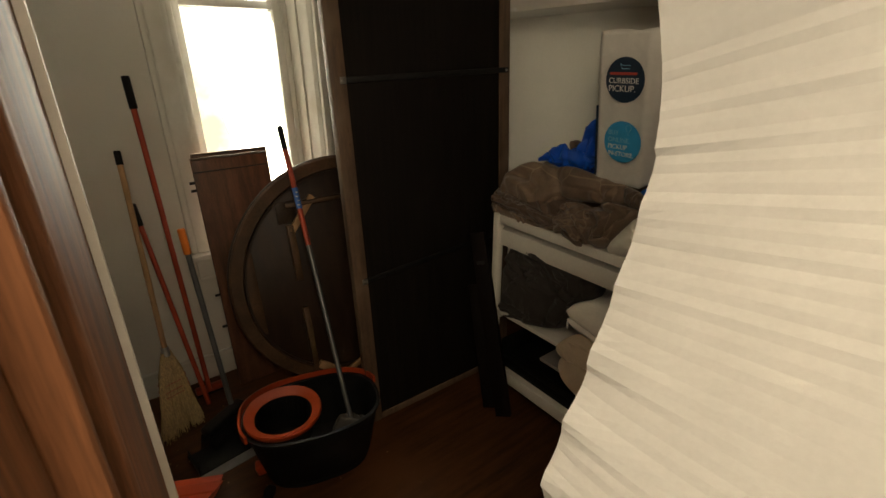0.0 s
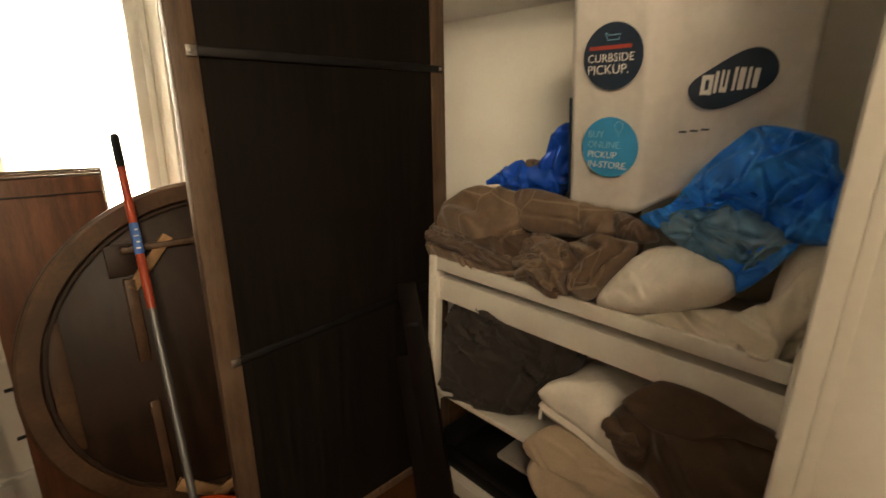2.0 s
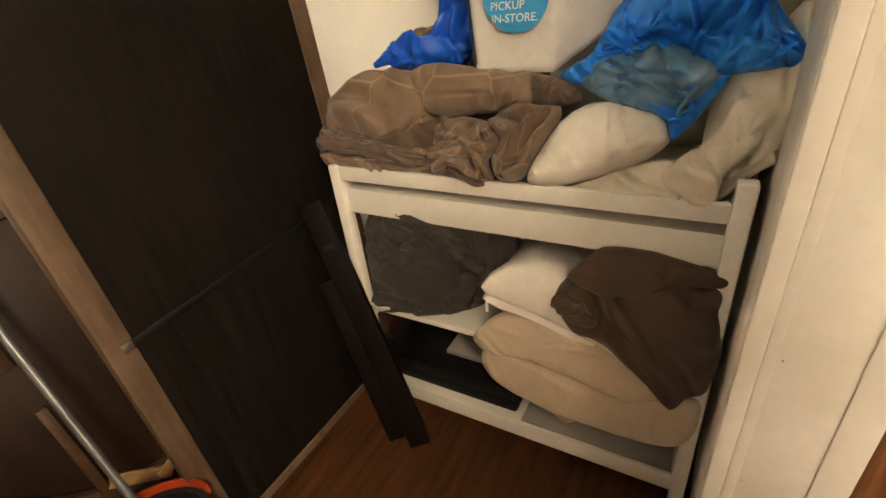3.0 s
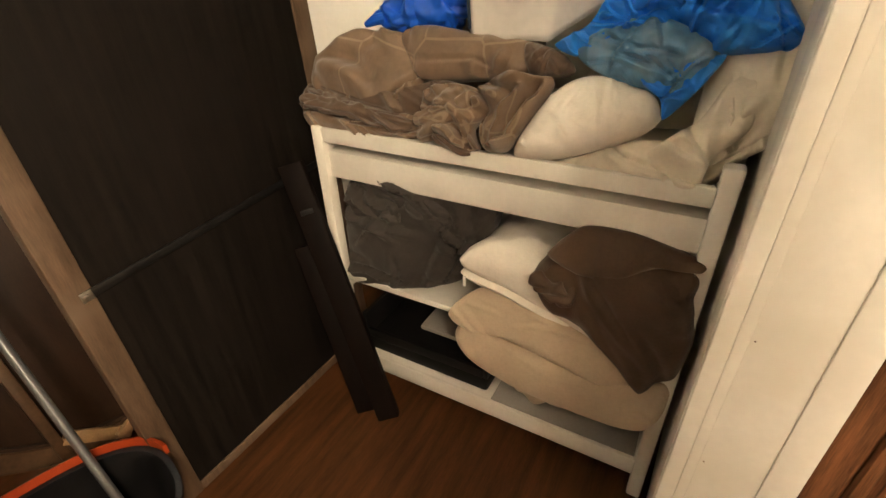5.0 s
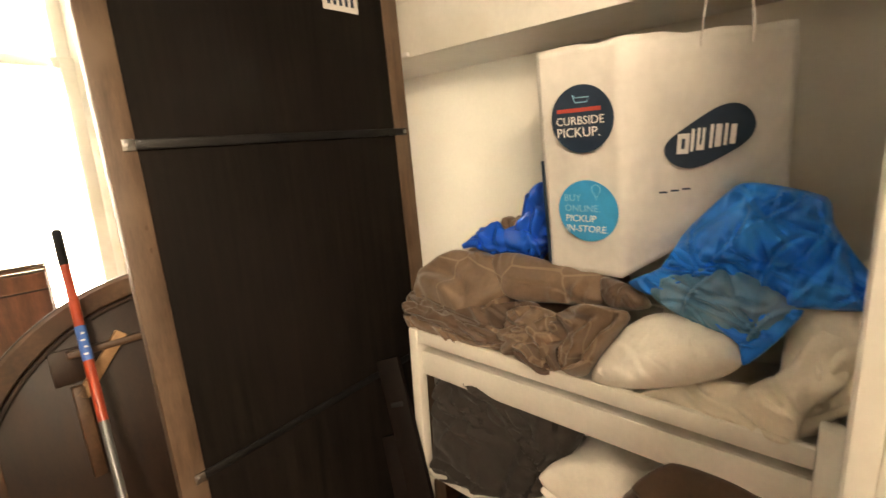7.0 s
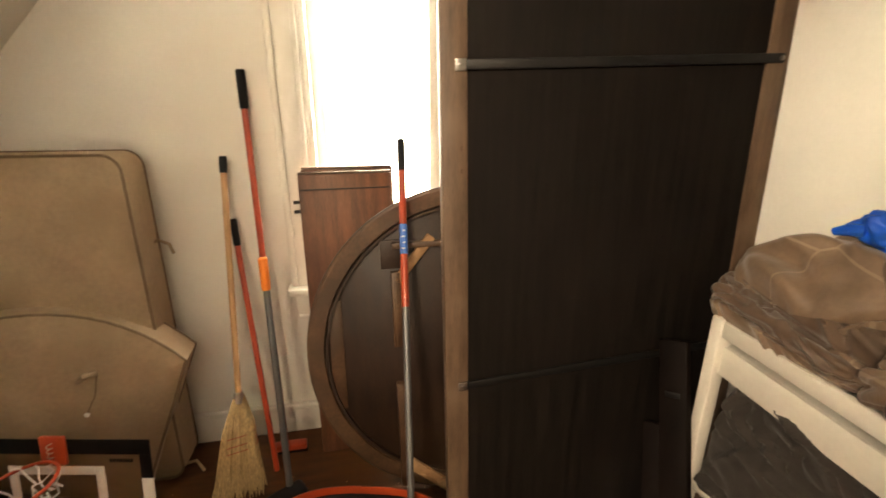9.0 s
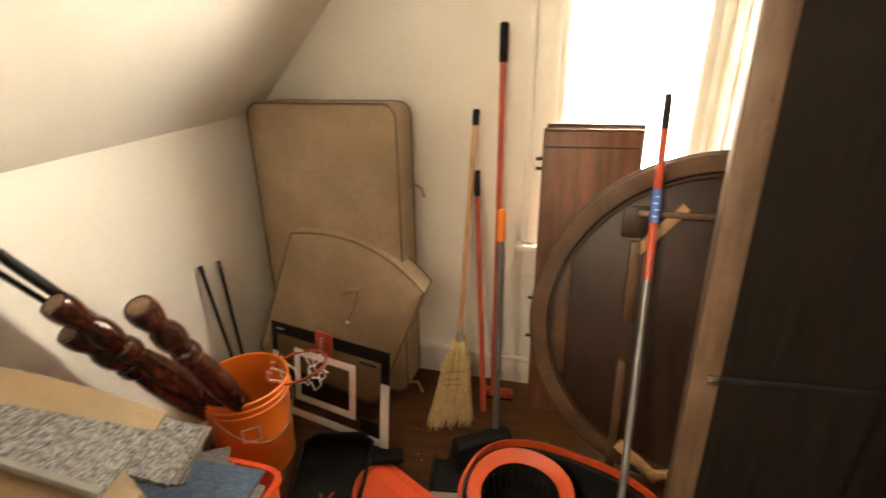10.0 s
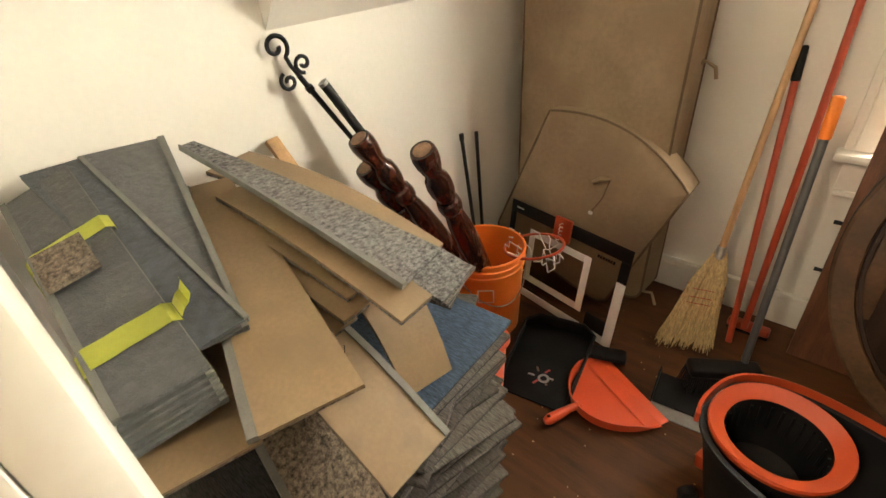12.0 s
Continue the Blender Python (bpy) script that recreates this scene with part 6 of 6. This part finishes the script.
def tread(name, near, far, w0, w1, thick, mat, label, category, bend=0.0, twist=(0.0, 0.0), edge=None, back=None, group="", ragged=0.0, n=12):
    """A carpet strip from its near end to its far end, bent upward in the middle; widths at both ends."""
    a, b = Vector(near), Vector(far)
    way = (b - a)
    side = Vector((-way.y, way.x, 0)).normalized() * -1
    ob = thing(name, (a + b) / 2 - Vector((0, 0, thick)), label, category, group)
    up = side.cross(way).normalized()
    if up.z < 0:
        up = -up

    def ribbon(s_lo, s_hi, z_lo, z_hi, k0=0.0, k1=1.0, jag=0.0):
        bm = bmesh.new()
        rows = []
        for i in range(n + 1):
            s = k0 + (k1 - k0) * i / n
            w = w0 + (w1 - w0) * s
            c = a + way * s + up * (bend * math.sin(math.pi * s)) 
            tw = twist[0] + (twist[1] - twist[0]) * s
            j = rnd.uniform(-jag, jag)
            row = []
            for u in (s_lo, s_hi):
                for z in (z_lo, z_hi):
                    row.append(bm.verts.new(c + side * (u * w + (j if u == s_hi else 0)) + up * (z + tw * u * w)))
            rows.append(row)
        for p, q in zip(rows, rows[1:]):
            for x, y in ((0, 1), (1, 3), (3, 2), (2, 0)):
                bm.faces.new((p[x], p[y], q[y], q[x]))
        bm.faces.new((rows[0][0], rows[0][1], rows[0][3], rows[0][2]))
        bm.faces.new((rows[-1][2], rows[-1][3], rows[-1][1], rows[-1][0]))
        return bm

    part("strip", ribbon(-0.5, 0.5, 0, thick, jag=ragged), mat, ob, smooth=True)
    if back:
        part("carpet_face", ribbon(-0.497, 0.503, -0.005, -0.0003, jag=0.004), back, ob, "looped carpet side underneath")
    if edge == "left" or edge == "both":
        part("binding", ribbon(-0.52, -0.43, -0.002, thick + 0.004), CARPET_EDGE, ob, "grey bound edge")
    if edge == "right" or edge == "both":
        part("binding", ribbon(0.43, 0.52, -0.002, thick + 0.004), CARPET_EDGE, ob, "grey bound edge")
    return ob


def carpet_tile(hx, hy, m, face, label):
    """A tile: a ribbed pile on a thin dark backing."""
    ob = thing("carpet_tile", m.translation, label, "carpet tile", group="stacked carpet tiles")
    part("carpet_face", box(-hx, hx, -hy, hy, 0.0036, 0.0115, 0.002, m=m, seg=1), face, ob)
    part("backing", box(-hx + 0.001, hx - 0.001, -hy + 0.001, hy - 0.001, 0, 0.0035, m=m), BACKING, ob, "dark vinyl backing")


# stacked tiles carrying the pile
for k in range(46):
    z = 0.001 + k * 0.0125
    blue = k == 45
    x, y, yaw = -0.43 + rnd.uniform(-0.03, 0.03), 0.98 + rnd.uniform(-0.03, 0.03), rnd.uniform(-16, 16) + (14 if k > 36 else 0)
    if blue:
        x, y, yaw = -0.405, 0.985, 4
    h = 0.235
    carpet_tile(h, h, pose(x, y, z, 0, 0, yaw), TILE_BLUE if blue else TILE_GREY, "blue ribbed carpet tile in the stack" if blue else "grey ribbed carpet tile in the stack")
for k in range(38):
    z = 0.001 + k * 0.0125
    carpet_tile(0.2, 0.13, pose(-0.52 + rnd.uniform(-0.02, 0.02), 0.615 + rnd.uniform(-0.01, 0.01), z, 0, 0, rnd.uniform(-4, 4)), TILE_GREY, "grey ribbed carpet tile in the stack")

tread("stair_tread", (-0.194, 0.980, 0.862), (-0.76, 0.872, 1.005), 0.120, 0.035, 0.007, TWEED, "grey looped carpet strip with a bound edge on the pile", "carpet strip", bend=0.008, edge="left")
tread("stair_tread", (-0.150, 0.706, 0.800), (-0.70, 0.868, 0.935), 0.158, 0.085, 0.006, TREAD_BACK, "tan rubber-backed stair tread lying face down", "stair tread", bend=0.008, edge="left", back=TWEED_TAN)
tread("carpet_strip", (-0.10, 0.70, 0.50), (-0.30, 0.72, 0.79), 0.13, 0.13, 0.008, TWEED_TAN, "tan looped carpet strip hanging over the pile", "carpet strip", edge="left")
tread("stair_tread", (-0.205, 0.575, 0.770), (-0.72, 0.70, 0.890), 0.15, 0.15, 0.006, TREAD_BACK, "tan rubber-backed stair tread lying face down", "stair tread", edge="left", back=TWEED_TAN)
scuffed = tread("stair_tread", (-0.045, 0.795, 0.680), (-0.50, 0.775, 0.840), 0.125, 0.130, 0.006, SCUFFED, "scuffed tan rubber-backed stair tread curling downwards", "stair tread", bend=0.034, edge="right", back=TWEED_TAN)
scratch = random.Random(77)
for k in range(7):
    u = 0.42 + 0.05 * k
    pts = []
    for q in range(9):
        f = u + 0.030 * math.sin(q * 1.7 + k) * scratch.uniform(0.3, 1.0)
        across = -0.030 + 0.010 * q * scratch.uniform(0.5, 0.9)
        c = Vector((-0.045, 0.795, 0.680)).lerp(Vector((-0.50, 0.775, 0.840)), f)
        pts.append(c + Vector((0.335, 0, 0.942)) * (0.034 * math.sin(math.pi * f) + 0.0062) + Vector((0, across, 0)))
    part("scratch", tube(pts, 0.0006, 5), DARK_WOOD, scuffed, "thin dark scratch line")
tread("stair_tread", (-0.165, 0.938, 0.640), (-0.42, 0.985, 0.820), 0.100, 0.130, 0.006, TREAD_BACK, "short tan rubber-backed tread bending over the stack", "stair tread", bend=0.050, back=TWEED_TAN)
for near, far, w0, w1, lift in (((-0.152, 0.918, 0.835), (-0.62, 0.878, 0.935), 0.075, 0.070, 0.014), ((-0.262, 0.892, 0.838), (-0.58, 0.866, 0.895), 0.055, 0.085, 0.014), ((-0.240, 0.866, 0.820), (-0.55, 0.842, 0.872), 0.060, 0.085, 0.012), ((-0.250, 0.842, 0.800), (-0.50, 0.820, 0.850), 0.055, 0.080, 0.008)):
    tread("stair_tread", near, far, w0, w1, 0.005, TREAD_BACK, "tan rubber-backed strip fanned out on the pile", "stair tread", bend=lift, back=TWEED, group="fanned strips", ragged=0.002)
tread("stair_tread", (-0.30, 1.10, 0.775), (-0.80, 0.96, 0.93), 0.12, 0.13, 0.006, TREAD_BACK, "tan rubber-backed strip leaning towards the knee wall", "stair tread", bend=0.03, back=TWEED)
tread("carpet_strip", (-0.23, 1.10, 0.735), (-0.50, 1.04, 0.84), 0.13, 0.13, 0.012, TWEED, "grey-blue looped carpet end sticking out of the pile", "carpet strip")
for k in range(4):
    tread("carpet_strip", (-0.24 - 0.012 * k, 1.125 + 0.012 * k, 0.715 - 0.016 * k), (-0.55, 1.05, 0.79 - 0.016 * k), 0.14, 0.14, 0.007, TILE_GREY, "grey looped carpet offcut edge in the pile", "carpet strip", group="carpet offcuts")
tread("carpet_strip", (-0.308, 0.664, 0.862), (-0.825, 0.775, 1.018), 0.105, 0.15, 0.007, CARPET_GREY, "dark grey carpet strip with a grey bound edge", "carpet strip", bend=0.006, edge="right")
tread("carpet_strip", (-0.300, 0.679, 0.872), (-0.822, 0.652, 1.018), 0.085, 0.100, 0.007, CARPET_BLUE, "slate grey carpet strip with a grey bound edge", "carpet strip", bend=0.004, edge="right")
for k in range(6):
    tread("carpet_strip", (-0.250 - 0.0022 * k + rnd.uniform(-0.002, 0.002), 0.585, 0.812 + 0.0108 * k), (-0.783, 0.611, 0.950 + 0.0108 * k), 0.114, 0.112, 0.007, CARPET_GREY, "grey carpet strip in a taped bundle", "carpet strip", group="taped bundle", edge="right" if k < 5 else "left", twist=(0.0, 0.40))
for s, w in ((0.20, 0.040), (0.64, 0.036)):
    a, b = Vector((-0.262, 0.585, 0.873)), Vector((-0.783, 0.611, 1.011))
    way = (b - a).normalized()
    c = a.lerp(b, s)
    side = Vector((-way.y, way.x, 0)).normalized() * -1
    up = side.cross(way).normalized()
    up = up if up.z > 0 else -up
    tp = thing("tape_band", c, "crinkled yellow tape round the carpet bundle", "tape", group="tape bands")
    bm = bmesh.new()
    rows = []
    for u, h in ((-0.064, -0.06), (-0.063, -0.004), (-0.052, 0.0055), (-0.03, 0.0045), (0.0, 0.0055), (0.03, 0.0045), (0.052, 0.0055), (0.0645, -0.004), (0.065, -0.06)):
        rows.append([bm.verts.new(c + side * u + up * (h + 0.40 * s * u) + way * (t * w + 0.06 * u)) for t in (-0.5, -0.2, 0.2, 0.5)])
    for p, q in zip(rows, rows[1:]):
        for j in range(3):
            bm.faces.new((p[j], p[j + 1], q[j + 1], q[j]))
    bmesh.ops.solidify(bm, geom=bm.faces[:], thickness=0.0008)
    part("band", bm, TAPE, tp)
    if s < 0.5:
        fl = bmesh.new()
        strip = []
        for u, h, lean in ((0.071, -0.002, 0.0), (0.079, 0.006, 0.004), (0.088, 0.006, 0.010), (0.094, 0.018, 0.012), (0.092, 0.030, 0.006)):
            strip.append([fl.verts.new(c + side * (u - 0.006) + up * (h + 0.40 * s * u) + way * (t * 0.034 + 0.06 * u + lean)) for t in (-0.5, 0.0, 0.5)])
        for p, q in zip(strip, strip[1:]):
            for j in range(2):
                fl.faces.new((p[j], p[j + 1], q[j + 1], q[j]))
        bmesh.ops.solidify(fl, geom=fl.faces[:], thickness=0.0008)
        part("loose_end", fl, TAPE, tp, "folded loose tape end")
smp = Vector((-0.262, 0.585, 0.880)).lerp(Vector((-0.783, 0.611, 1.018)), 0.53)
tread("carpet_sample", smp + Vector((0.042, -0.020, -0.0075)), smp + Vector((-0.042, -0.016, 0.0135)), 0.070, 0.070, 0.009, TWEED_TAN, "small square of tan looped carpet on the bundle", "carpet sample", twist=(0.20, 0.22))
wst = thing("wood_stick", (-0.75, 1.15, 0.6), "short raw wooden stick leaning on the knee wall", "wood stick")
m, length = bar_between((-0.70, 1.14, 0.70), (-0.865, 1.11, 0.93), 0.03, 0.02, (0.8, 0, 0.6))
part("stick", box(0, length, -0.018, 0.018, -0.009, 0.009, 0.003, m=m), RAW_WOOD, wst)


# ---- crumbs and dust on the floor ----
crumbs = bmesh.new()
rnd = random.Random(31)
for k in range(90):
    x, y = rnd.uniform(-0.45, 0.75), rnd.uniform(1.05, 2.2)
    r = rnd.uniform(0.0012, 0.0034)
    lathe([(0.0, 0.0), (r, 0.0), (r * 0.8, r * 0.5), (0.0, r * 0.6)], 6, pose(x, y, 0.0004, 0, 0, rnd.uniform(0, 180)), crumbs, sx=rnd.uniform(0.6, 1.8))
single("floor_crumbs", crumbs, RAW_WOOD, "pale crumbs and dust scattered on the brown floor", "crumbs", kind="stuff")
